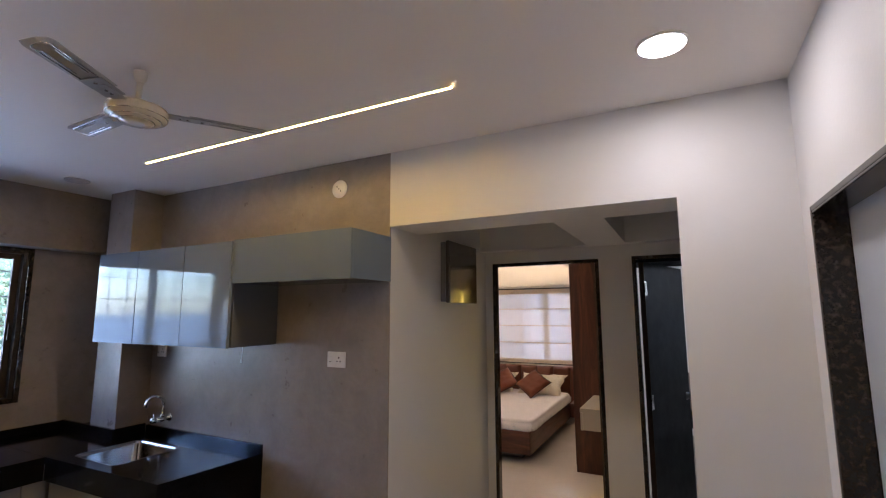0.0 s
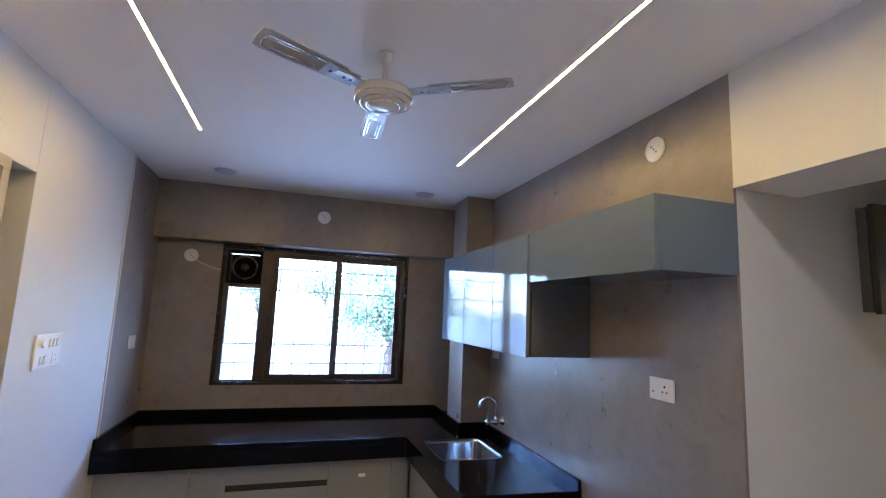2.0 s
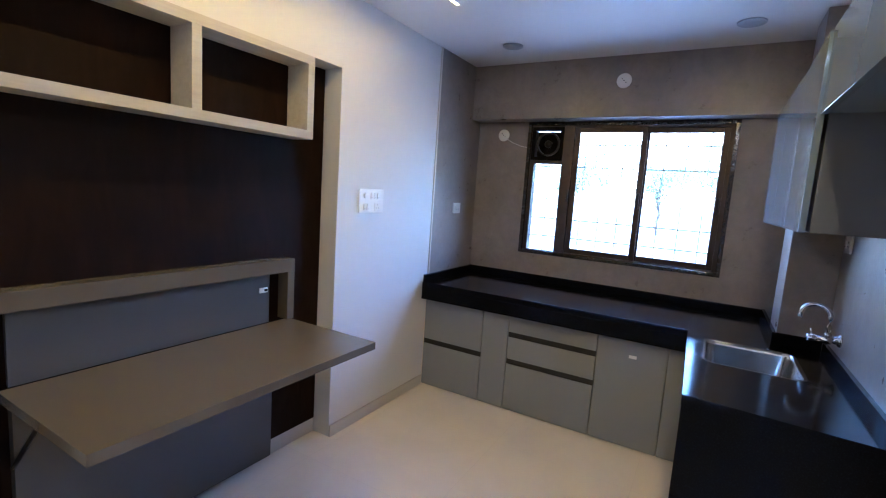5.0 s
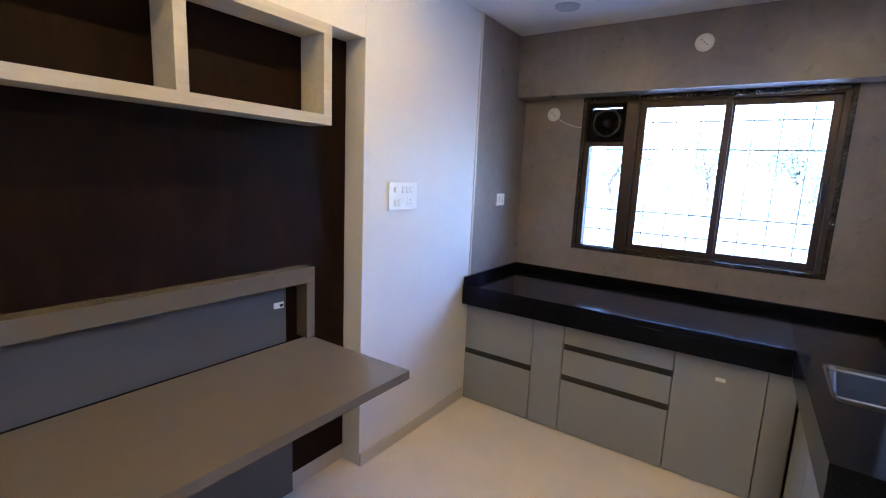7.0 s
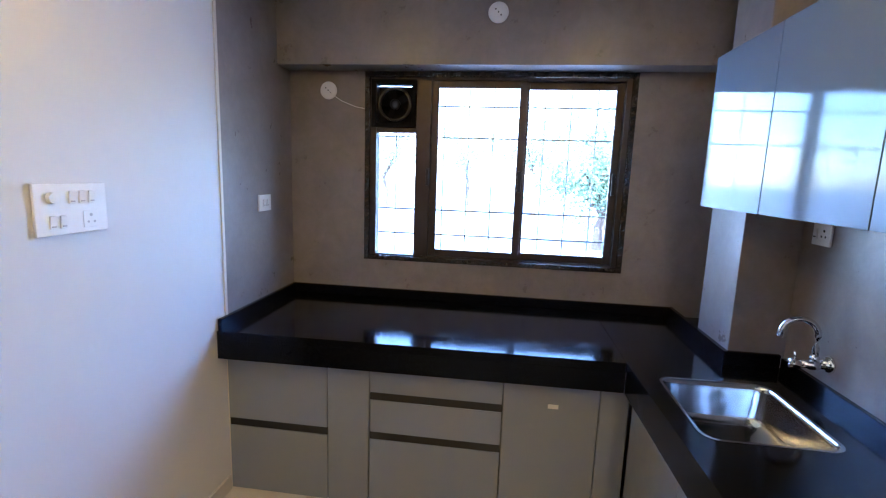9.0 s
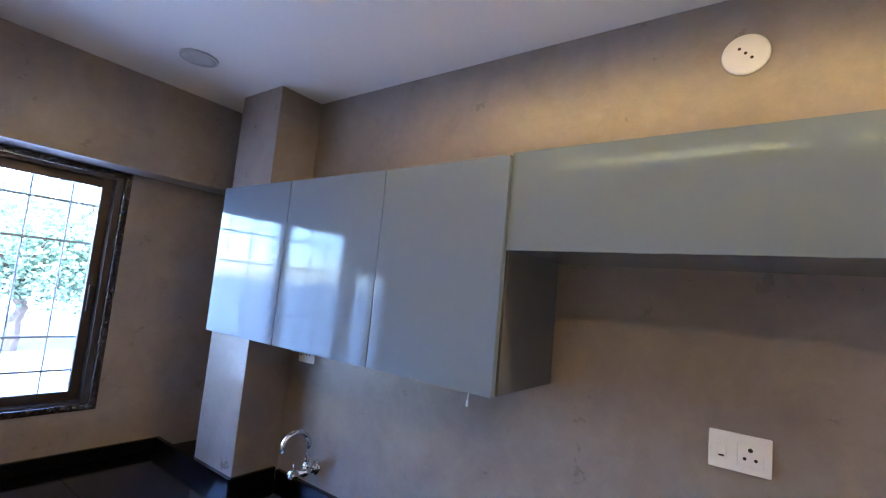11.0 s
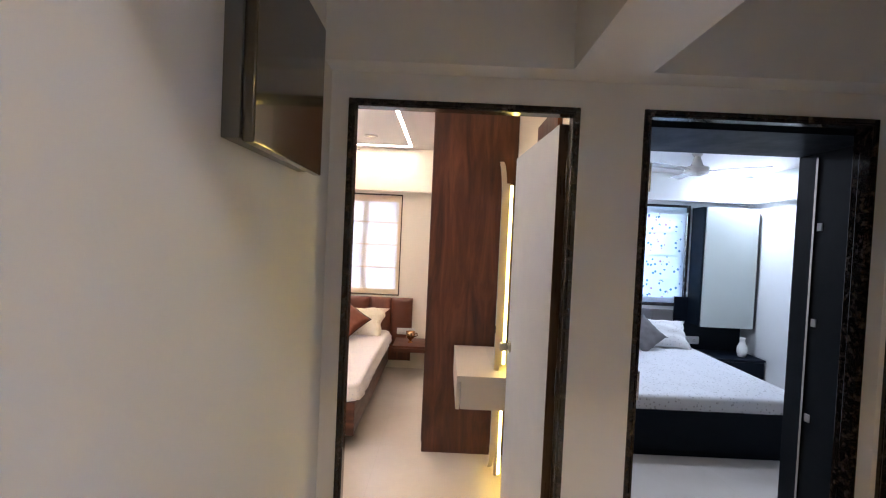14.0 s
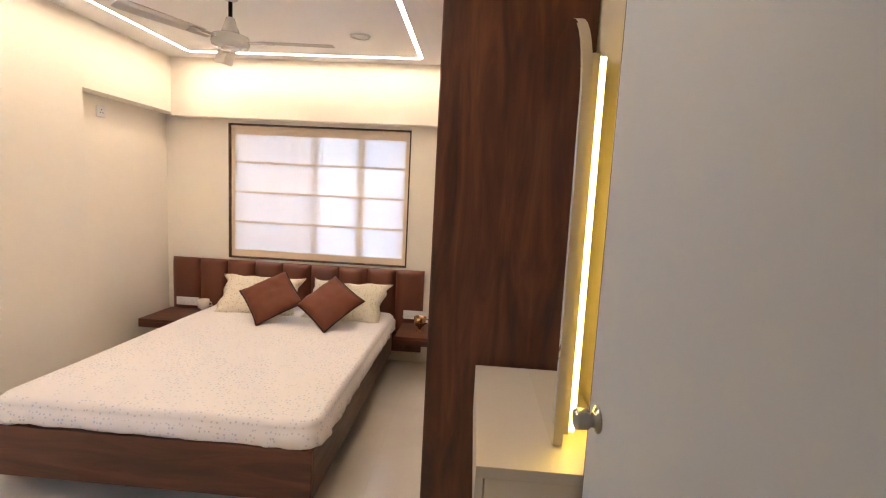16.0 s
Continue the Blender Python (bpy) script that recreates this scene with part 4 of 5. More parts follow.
# unseen window, added so that cool daylight reaches the bed's foot
bw4 = new("window_4")
tagged(bw4, "unseen window added to bring daylight onto the bed's foot", "", "", "structure")
part("window_frame", ringx(SWX0, SWX1, SWZ0, SWZ1, 0.045, 1.455, 1.505), ALU, bw4)
part("pane", boxes((SWX0 + 0.045, SWX1 - 0.045, 1.478, 1.482, SWZ0 + 0.045, SWZ1 - 0.045)), GLASS, bw4).visible_shadow = False


def roman_blind(label, x0, x1, z0, z1, y, pleats, cloth_m, tape_m):
    """Flat folding blind: panels between sewn tapes, hung from a head rail."""
    e = thing("roman_blind", label, "blind", "", ((x0 + x1) / 2, y, (z0 + z1) / 2))
    h, v = (x1 - x0) / 2, (z1 - z0) / 2
    zs = [z0] + list(pleats) + [z1 - 0.03]
    zs = [q - (z0 + z1) / 2 for q in zs]
    part("head_rail", boxes((-h, h, -0.012, 0.012, v - 0.03, v), bevel=0.003), tape_m, e)
    for a, b in zip(zs, zs[1:]):
        bm = bmesh.new()
        n, k = 24, 6
        grid = [[bm.verts.new((-h + 2 * h * i / n, 0.004 * math.sin(math.pi * j / k) + 0.0015 * math.sin(i * 1.7 + a * 9), a + (b - a) * j / k)) for j in range(k + 1)] for i in range(n + 1)]
        for i in range(n):
            for j in range(k):
                bm.faces.new((grid[i][j], grid[i + 1][j], grid[i + 1][j + 1], grid[i][j + 1]))
        part("panel", bm, cloth_m, e, "", True)
    for q in zs[1:-1]:
        part("tape", boxes((-h, h, -0.006, -0.002, q - 0.009, q + 0.009)), tape_m, e)
    for sgn in (-1, 1):
        x_ = sgn * (h - 0.014)
        part("side_hem", boxes((x_ - 0.014, x_ + 0.014, -0.0075, -0.0045, -v + 0.062, v - 0.032)), tape_m, e)
    part("bottom_hem", boxes((-h, h, -0.007, -0.003, -v, -v + 0.06)), tape_m, e)
    part("head_hem", boxes((-h, h, -0.0072, -0.0042, v - 0.075, v - 0.031)), tape_m, e)
    return e


roman_blind("cream roman blind lowered over the bedroom window", BWX0 + 0.016, BWX1 - 0.016, BWZ0 + 0.016, BWZ1 - 0.016, 5.425, (1.19, 1.46, 1.725), BLIND, BLINDTAPE)

downlight("unlit round white downlight in the bedroom ceiling", -0.42, 4.62, BH, WPLASTIC, 0.06)
socket_plate("wall_socket", "small white socket plate high on the bedroom wall", "socket", pose(-2.358, 4.66, 2.005, 0, 0, 90), 0.08, 0.08, (("socket", 0.0, 0),))
def padded_channel(x0, x1, y, depth, z0, z1):
    """One upholstered channel: bowed across, rolled over at the ends."""
    bm = bmesh.new()
    n, k = 14, 18
    grid = []
    for i in range(n + 1):
        u = -1 + 2 * i / n
        row = []
        for j in range(k + 1):
            v = math.sin(math.pi / 2 * (-1 + 2 * j / k))
            d = depth * (1 - abs(u) ** 2.6) ** 0.5 * (1 - abs(v) ** 14) ** 0.5
            d += 0.004 * noise.noise(Vector((x0 * 7 + u, v * 2.2, 0.4))) * (1 - u * u)
            row.append(bm.verts.new(((x0 + x1) / 2 + (x1 - x0) / 2 * u, y - d, (z0 + z1) / 2 + (z1 - z0) / 2 * v)))
        grid.append(row)
    for i in range(n):
        for j in range(k):
            bm.faces.new((grid[i][j], grid[i + 1][j], grid[i + 1][j + 1], grid[i][j + 1]))
    return bm


hb = thing("headboard", "long brown leatherette headboard with vertical channels", "headboard", "", (-1.0, 5.39, 0.0))
part("backing", boxes((-1.28, 1.02, -0.03, 0.0, 0.10, 0.835), bevel=0.002), WALNUT, hb)
xs = -1.285
while xs < 1.0:
    w = 0.257
    part("pad", padded_channel(xs + 0.002, xs + w - 0.002, -0.030, 0.062, 0.28, 0.845), LEATHER, hb, "", True)
    xs += w

bed = thing("double_bed", "walnut laminate platform bed with raised base", "bed", "", (-1.03, 4.315, 0.0))
part("footboard", boxes((-0.80, 0.80, -1.07, -1.04, 0.105, 0.352), bevel=0.003), WALNUT_X, bed)
part("side_rail", boxes((0.77, 0.80, -1.04, 0.965, 0.105, 0.352), bevel=0.003), WALNUT_Y, bed)
part("side_rail", boxes((-0.80, -0.77, -1.04, 0.965, 0.105, 0.352), bevel=0.003), WALNUT_Y, bed)
part("deck", boxes((-0.77, 0.77, -1.04, 0.965, 0.26, 0.330)), WALNUT_Y, bed)
part("plinth", boxes((-0.64, 0.64, -0.84, 0.955, 0.0, 0.26)), GRAYMATT, bed, "pale recessed plinth")


def mattress(name, label, x, y, z, hx, hy, t, m, seed, sag=0.012, round_top=0.05, bulge=0.012, fold=1.0):
    """Covered mattress: slab with rounded corners under a loose sheet, rumpled on top and gathered at the sides."""
    e = thing(name, label, "mattress", "", (x, y, z))
    bm = bmesh.new()
    rim = [round_top * (1 - math.cos(radians(a))) for a in range(0, 91, 15)]
    xs_ = [-hx + q for q in rim] + [-hx + 0.08 + (2 * hx - 0.16) * i / 64 for i in range(65)] + [hx - q for q in rim[::-1]]
    ys_ = [-hy + q for q in rim] + [-hy + 0.08 + (2 * hy - 0.16) * i / 70 for i in range(71)] + [hy - q for q in rim[::-1]]
    nx, ny = len(xs_) - 1, len(ys_) - 1
    off = random.Random(seed).random() * 10
    rc = 0.10

    def outward(px, py):
        """Plan place with the corners rounded off, the way out, and the distance to the edge."""
        ax, ay = abs(px) - (hx - rc), abs(py) - (hy - rc)
        sx, sy = (1 if px > 0 else -1), (1 if py > 0 else -1)
        if ax > 0 and ay > 0:
            far, length = max(ax, ay), math.hypot(ax, ay)
            ux, uy = ax / length, ay / length
            return sx * (hx - rc + ux * far), sy * (hy - rc + uy * far), sx * ux, sy * uy, rc - far
        if hx - abs(px) < hy - abs(py):
            return px, py, sx, 0.0, hx - abs(px)
        return px, py, 0.0, sy, hy - abs(py)

    grid, ways = [], {}
    for i in range(nx + 1):
        row = []
        for j in range(ny + 1):
            qx, qy, ux, uy, inside = outward(xs_[i], ys_[j])
            lo = round_top - math.sqrt(max(0, round_top ** 2 - (round_top - inside) ** 2)) if inside < round_top else 0
            wv = noise.noise(Vector((qx * 3.2 + off, qy * 3.2, 0.3))) * sag * 0.4 + noise.noise(Vector((qx * 13, qy * 5 + off, 1.3))) * sag * 0.22
            wv += abs(noise.noise(Vector((qx * 6 + qy * 4, qy * 2 - qx + off, 4.1)))) * sag * 0.35
            v = bm.verts.new((qx, qy, t - lo + wv * min(1, inside / 0.08 + 0.2)))
            ways[v] = (ux, uy)
            row.append(v)
        grid.append(row)
    for i in range(nx):
        for j in range(ny):
            bm.faces.new((grid[i][j], grid[i + 1][j], grid[i + 1][j + 1], grid[i][j + 1]))
    loop = [grid[i][0] for i in range(nx + 1)] + [grid[nx][j] for j in range(1, ny + 1)] + [grid[i][ny] for i in range(nx - 1, -1, -1)] + [grid[0][j] for j in range(ny - 1, 0, -1)]
    prev, n = loop, len(loop)
    deep = t - round_top
    for step, (zz, push) in enumerate(((deep * 0.8, 0.6), (deep * 0.55, 1.0), (deep * 0.3, 1.05), (deep * 0.12, 0.9), (0.0, 0.45))):
        cur = []
        for k, v in enumerate(loop):
            ux, uy = ways[v]
            cx, cy = v.co.x, v.co.y
            slant = cx + 0.5 * zz
            gather = noise.noise(Vector((slant * 12 + off, cy * 12 + zz * 5, 0.2))) * 0.010 + noise.noise(Vector((slant * 31, cy * 31 + off, zz * 6))) * 0.005
            corner = max(0.0, 1 - math.hypot(hx - abs(cx), hy - abs(cy)) / 0.40)
            gather *= fold * (0.55 + 1.3 * corner)
            o = bulge * push + gather * min(1.0, 0.4 + 0.3 * step)
            hem = 0.005 * fold * noise.noise(Vector((cx * 5, cy * 5, off))) if step == 4 else 0
            cur.append(bm.verts.new((cx + ux * o, cy + uy * o, max(0.002, zz + 0.004 + hem))))
        for k in range(n):
            bm.faces.new((prev[k], cur[k], cur[(k + 1) % n], prev[(k + 1) % n]))
        prev = cur
    part("sheet", bm, m, e, "", True)
    part("core", boxes((-hx + 0.06, hx - 0.06, -hy + 0.06, hy - 0.06, 0.0, t - 0.06), bevel=0.01), SHELFWHITE, e)
    return e


mattress("mattress", "mattress under a white sheet with a small blue dot print", -1.005, 4.285, 0.353, 0.795, 1.02, 0.118, SHEET, 3, 0.016, 0.036, 0.022, 2.2)


def pillow_bm(hx, hy, t, seed, point=0.12, rough=0.0):
    """Stuffed cushion lying flat: pinched corners, plump middle."""
    bm = bmesh.new()
    n = 18
    off = seed * 3.7
    sides = []
    for sgn in (1, -1):
        g = []
        for i in range(n + 1):
            row = []
            for j in range(n + 1):
                u, v = -1 + 2 * i / n, -1 + 2 * j / n
                k = (1 - u ** 4) ** 0.5 * (1 - v ** 4) ** 0.5
                pu = u * (1 - point * (1 - abs(v) ** 3) * 0.55 + rough * noise.noise(Vector((v * 3.1 + off, u, 0.7))))
                pv = v * (1 - point * (1 - abs(u) ** 3) * 0.55 + rough * noise.noise(Vector((u * 3.1, off + v, 1.9))))
                z = sgn * t * k + (0.012 * noise.noise(Vector((u * 2.5 + off, v * 2.5, sgn))) + 0.010 * noise.noise(Vector((u * 5.5, v * 4 + off, sgn * 3)))) * k
                row.append(bm.verts.new((hx * pu, hy * pv, z)))
            g.append(row)
        for i in range(n):
            for j in range(n):
                bm.faces.new((g[i][j], g[i + 1][j], g[i + 1][j + 1], g[i][j + 1]))
        sides.append(g)
    bmesh.ops.remove_doubles(bm, verts=bm.verts[:], dist=0.0008)
    return bm


def pillow(name, label, category, m, hx, hy, t, material, seed, piping=None):
    point = 0.12 if piping else 0.26
    e = part(name, pillow_bm(hx, hy, t, seed, point, 0.0 if piping else 0.09), material, None, "", True)
    e.matrix_world = Matrix.Translation(ROOM) @ m
    if piping:
        run = [(-1 + q / 8, -1) for q in range(16)] + [(1, -1 + q / 8) for q in range(16)] + [(1 - q / 8, 1) for q in range(16)] + [(-1, 1 - q / 8) for q in range(17)]
        run = [(hx * u * (1 - point * (1 - abs(v) ** 3) * 0.55), hy * v * (1 - point * (1 - abs(u) ** 3) * 0.55), 0) for u, v in run]
        part("piping", tube(run, 0.006, 8), piping, e, "dark brown piped edge", True)
    return tagged(e, label, category)


pillow("pillow", "cream pillow with a small brown print against the headboard", "pillow", pose(-1.36, 5.10, 0.585, 44, 0, 2), 0.365, 0.225, 0.08, MUSLIN, 1)
pillow("pillow", "cream pillow with a small brown print against the headboard", "pillow", pose(-0.60, 5.08, 0.582, 44, 0, -5), 0.365, 0.225, 0.08, MUSLIN, 2)
pillow("cushion", "square brown velvet cushion standing on its corner", "cushion", pose(-1.125, 4.835, 0.652, 42, 0, 4) @ pose(0, 0, 0, 0, 0, 36), 0.192, 0.192, 0.06, CUSHION, 3, PIPING)
pillow("cushion", "square brown velvet cushion standing on its corner", "cushion", pose(-0.64, 4.79, 0.648, 42, 0, -6) @ pose(0, 0, 0, 0, 0, 54), 0.192, 0.192, 0.06, CUSHION, 4, PIPING)

for x, nm in ((-2.075, "w"), (0.06, "e")):
    hw = 0.205
    e = thing("bedside_shelf", "floating walnut bedside shelf fixed to the headboard", "shelf", "bedside shelves", (x, 5.31, 0.36))
    part("top_board", boxes((-hw, hw, -0.42, 0.0, 0.0, 0.024), bevel=0.002), WALNUT_X, e)
    part("front_edge", boxes((-hw, hw, -0.42, -0.40, -0.045, -0.001), bevel=0.002), WALNUT_X, e)
socket_plate("bedside_switch", "white bedside switch plate on the headboard", "switch", pose(-2.11, 5.297, 0.452), 0.21, 0.075, (("switch", -0.06, 0), ("switch", -0.03, 0), ("socket", 0.045, 0)), SOFTINK)
socket_plate("bedside_switch", "white bedside switch plate on the headboard", "switch", pose(-0.035, 5.297, 0.462), 0.21, 0.075, (("switch", -0.06, 0), ("switch", -0.03, 0), ("socket", 0.045, 0)), SOFTINK)
for x, y, BRASS in ((-1.885, 5.16, plastic("white_cup_glaze", (0.78, 0.73, 0.68), 0.2)), (0.035, 5.07, metal("aged_brass", (0.45, 0.27, 0.12), 0.25))):
    c = thing("cup", "small brass cup on the bedside shelf" if x > 0 else "small white cup on the bedside shelf", "cup", "bedside cups", (x, y, 0.384))
    part("bowl", lathe([(0.020, 0.0), (0.024, 0.004), (0.012, 0.014), (0.014, 0.030), (0.036, 0.047), (0.041, 0.100), (0.038, 0.100), (0.033, 0.050), (0.004, 0.04)], 28), BRASS, c, "", True)
    c.scale = (1.25, 1.25, 1.25)
    part("handle", tube([(0.039, 0, 0.088), (0.060, 0, 0.084), (0.064, 0, 0.066), (0.037, 0, 0.055)], 0.004, 8), BRASS, c, "", True)

wr = thing("wardrobe", "tall walnut laminate wardrobe side reaching near the ceiling", "wardrobe", "", (0.55, 3.70, 0.0))
part("side_panel", boxes((-0.284, 0.325, -0.425, -0.415, 0.0, 2.545), bevel=0.002), WALNUT, wr)
part("body", boxes((-0.272, 0.325, -0.415, 0.42, 0.06, 2.53)), WALNUT, wr)
part("door", boxes((-0.290, -0.272, -0.412, 0.0, 0.07, 2.525), bevel=0.002), WALNUT, wr)
part("door", boxes((-0.290, -0.272, 0.004, 0.418, 0.07, 2.525), bevel=0.002), WALNUT, wr)
part("plinth", boxes((-0.25, 0.325, -0.40, 0.40, 0.0, 0.06)), BROWNPANEL, wr)

IVORY = plaster("ivory_laminate", (0.56, 0.50, 0.41), 0.40, 0.015, 180, 0.01)
dt = thing("dressing_unit", "ivory wall-hung dressing table with a drawer", "dressing table", "", (0.68, 2.88, 0.0))
part("top_board", boxes((-0.205, 0.19, -0.375, 0.375, 0.772, 0.806), bevel=0.002), IVORY, dt)
part("box", boxes((-0.180, 0.19, -0.370, 0.375, 0.615, 0.772), bevel=0.002), IVORY, dt)
part("drawer_front", boxes((-0.205, -0.184, -0.362, 0.37, 0.610, 0.766), bevel=0.002), IVORY, dt)

# mirror with rounded near corners on an ivory board, lit from behind, above and below the dressing table
mr = thing("dressing_mirror", "tall mirror with rounded corners and yellow light behind it", "mirror", "", (0.84, 2.93, 0.0))


def slab_x(points, x0, x1):
    bm = bmesh.new()
    a = [bm.verts.new((x0, y, z)) for y, z in points]
    b = [bm.verts.new((x1, y, z)) for y, z in points]
    bm.faces.new(a)
    bm.faces.new(b[::-1])
    n = len(points)
    for k in range(n):
        bm.faces.new((a[k], b[k], b[(k + 1) % n], a[(k + 1) % n]))
    return bm


MY0, MY1, MR = -0.290, 0.335, 0.30
upper = [(MY0, 0.808), (MY1, 0.808), (MY1, 2.088)]
upper += [(MY0 + MR - MR * math.sin(radians(a)), 2.088 - MR + MR * math.cos(radians(a))) for a in range(0, 91, 9)]
lower = [(MY1, 0.607), (MY0, 0.607)]
lower += [(MY0 + MR - MR * math.cos(radians(a)), 0.11 + MR - MR * math.sin(radians(a))) for a in range(0, 91, 9)]
lower += [(MY1, 0.11)]
for outline in (upper, lower):
    part("glass", slab_x(outline, -0.146, -0.141), MIRROR, mr, "silvered mirror glass")
    part("board", slab_x(outline, -0.141, -0.114), IVORY, mr, "ivory edge board")
for z0, z1 in ((0.83, 1.92), (0.16, 0.59)):
    b_ = part("batten", boxes((-0.113, -0.092, -0.262, -0.240, z0, z1)), IVORY, mr)
    part("light_strip", boxes((-0.092, -0.076, -0.262, -0.250, z0 + 0.01, z1 - 0.01)), LEDMIRROR, b_, "yellow LED strip")
for x in (-0.086, -0.050):
    part("light_strip", boxes((x, x + 0.007, -0.010, -0.004, 0.19, 0.57)), LEDMIRROR, mr, "yellow LED strip")
wp = thing("walnut_wall_strip", "dark walnut wall panel behind the open door", "wall panel", "", (0.87, 2.38, 0.0))
part("board", boxes((-0.012, 0.010, -0.36, 0.10, 0.0, 2.21), bevel=0.001), WALNUT, wp)

# ---- second bedroom ----
pt = thing("doorway_loft", "navy laminate loft and side panel around the doorway", "cabinet", "", (1.55, 1.68, 0.0))
part("loft", boxes((-0.55, 2.3, 0.0, 0.45, 2.04, 2.44), bevel=0.002), NAVY, pt)
part("side_panel", boxes((0.49, 1.0, 0.0, 0.45, 0.0, 2.04), bevel=0.002), NAVY, pt)
part("edge_trim", boxes((0.483, 0.492, 0.326, 0.338, 0.0, 2.02)), STEEL, pt, "thin pale edge trim")
for z in (0.42, 0.83, 1.26, 1.69):
    part("cover_cap", boxes((0.484, 0.490, 0.288, 0.312, z, z + 0.034)), GPLASTIC, pt, "gray fixing cap")

b2 = thing("double_bed", "navy laminate platform bed in the second bedroom", "bed", "", (2.22, 4.35, 0.0))
part("base", boxes((-0.82, 1.03, -0.97, 1.02, 0.05, 0.352), bevel=0.003), NAVY, b2)
part("plinth", boxes((-0.75, 0.95, -0.95, 1.0, 0.0, 0.05)), NAVY, b2)
mattress("mattress", "mattress under a pale gray printed sheet", 2.32, 4.385, 0.354, 0.91, 1.0, 0.108, SHEET2, 9, 0.012, 0.035, 0.006, 0.5)
GRAYPAD = cloth("gray_headboard_fabric", (0.20, 0.19, 0.19), 0.85)
hb2 = thing("headboard", "gray padded headboard with vertical channels", "headboard", "", (2.2, 5.44, 0.0))
part("backing", boxes((-0.9, 0.92, -0.03, 0.0, 0.1, 0.80)), NAVY, hb2)
for k in range(7):
    part("pad", boxes((-0.89 + 0.257 * k, -0.638 + 0.257 * k, -0.085, -0.03, 0.35, 0.845), bevel=0.02, seg=4), GRAYPAD, hb2, "", True)
GRAYCUSH = cloth("gray_cushion_cloth", (0.15, 0.14, 0.14), 0.85)
MUSLIN2 = printed_cloth("gray_printed_pillow_cotton", (0.70, 0.69, 0.67), (0.36, 0.36, 0.36), (0.5, 0.45, 0.4), 38, 0.38)
pillow("pillow", "white pillow with a gray print on the second bed", "pillow", pose(2.86, 5.14, 0.60, 48, 0, -6), 0.31, 0.2, 0.075, MUSLIN2, 6)
pillow("cushion", "gray square cushion leaning on a pillow", "cushion", pose(2.60, 4.96, 0.62, 58, 0, -5) @ pose(0, 0, 0, 0, 0, 40), 0.18, 0.18, 0.06, GRAYCUSH, 7)
pb = thing("navy_wall_panel", "navy laminate wall panel beside the bed", "wall panel", "", (3.6, 5.44, 0.0))
part("board", boxes((-0.46, 0.34, -0.02, 0.0, 0.3, 1.0), bevel=0.001), NAVY, pb)
ns = thing("bedside_table", "navy laminate bedside table", "bedside table", "", (3.59, 5.22, 0.0))
part("top_board", boxes((-0.34, 0.36, -0.25, 0.19, 0.36, 0.385), bevel=0.002), NAVY, ns)
part("body", boxes((-0.33, 0.35, -0.23, 0.19, 0.0, 0.36), bevel=0.002), NAVY, ns)
part("drawer_front", boxes((-0.33, 0.35, -0.248, -0.231, 0.16, 0.355), bevel=0.002), NAVY, ns)
VASEW = plastic("white_ceramic", (0.80, 0.79, 0.77), 0.2)
vs = thing("vase", "small white ceramic vase on the bedside table", "vase", "", (3.78, 5.12, 0.385))
part("body", lathe([(0.035, 0.0), (0.040, 0.005), (0.056, 0.06), (0.052, 0.11), (0.030, 0.16), (0.024, 0.185), (0.034, 0.215), (0.028, 0.214), (0.018, 0.185), (0.004, 0.17)], 32), VASEW, vs, "", True)
socket_plate("bedside_switch", "white switch plate on the navy panel", "switch", pose(3.33, 5.418, 0.49), 0.24, 0.09, (("switch", -0.07, 0), ("switch", -0.04, 0), ("switch", -0.01, 0), ("socket", 0.06, 0)))
PALEGLASS = lacquer("pale_back_painted_glass", (0.58, 0.63, 0.60), 0.06, 0.3)
wc = thing("wall_cupboard", "tall wall cupboard with pale glass door and navy sides", "cabinet", "", (3.60, 5.44, 0.70))
part("body", boxes((-0.30, 0.31, -0.26, 0.0, 0.0, 1.36), bevel=0.002), NAVY, wc)
part("door", boxes((-0.28, 0.31, -0.282, -0.261, -0.004, 1.36), bevel=0.002), PALEGLASS, wc, "pale glass door")
b2w = new("window_3")
b2w.location = ROOM
tagged(b2w, "second bedroom window with dark surround", "", "", "structure")
part("stone_surround", ringx(1.95, 3.28, 0.88, 2.09, 0.03, 5.44, 5.59), FRAMESTONE, b2w)
part("window_frame", ringx(1.98, 3.25, 0.91, 2.06, 0.05, 5.54, 5.575), ALU, b2w)
part("pane", boxes((2.03, 3.20, 5.556, 5.560, 0.96, 2.01)), GLASS, b2w).visible_shadow = False
BLIND2, bt3 = sheer("printed_blind_cloth", (0.80, 0.84, 0.86), 0.5)
BLINDP = printed_cloth("printed_blind_cotton", (0.78, 0.82, 0.84), (0.10, 0.22, 0.30), (0.42, 0.20, 0.30), 18, 0.45)
nt = BLINDP.node_tree
tr = nt.nodes.new("ShaderNodeBsdfTranslucent")
mx = nt.nodes.new("ShaderNodeMixShader")
mx.inputs[0].default_value = 0.07
src = nt.nodes["Principled BSDF"].inputs["Base Color"].links[0].from_socket
nt.links.new(src, tr.inputs["Color"])
nt.links.new(nt.nodes["Principled BSDF"].outputs[0], mx.inputs[1])
nt.links.new(tr.outputs[0], mx.inputs[2])
nt.links.new(mx.outputs[0], nt.nodes["Material Output"].inputs["Surface"])
roman_blind("white roman blind with a scattered blue print", 1.99, 3.235, 0.92, 2.06, 5.455, (1.20, 1.48, 1.76), BLINDP, BLIND2)
ceiling_fan("cream three-blade ceiling fan in the second bedroom", 2.60, 4.09, 2.285, B2H, -37, 0.56, FANPAINT, FANPAINT, 8, FANPAINT)
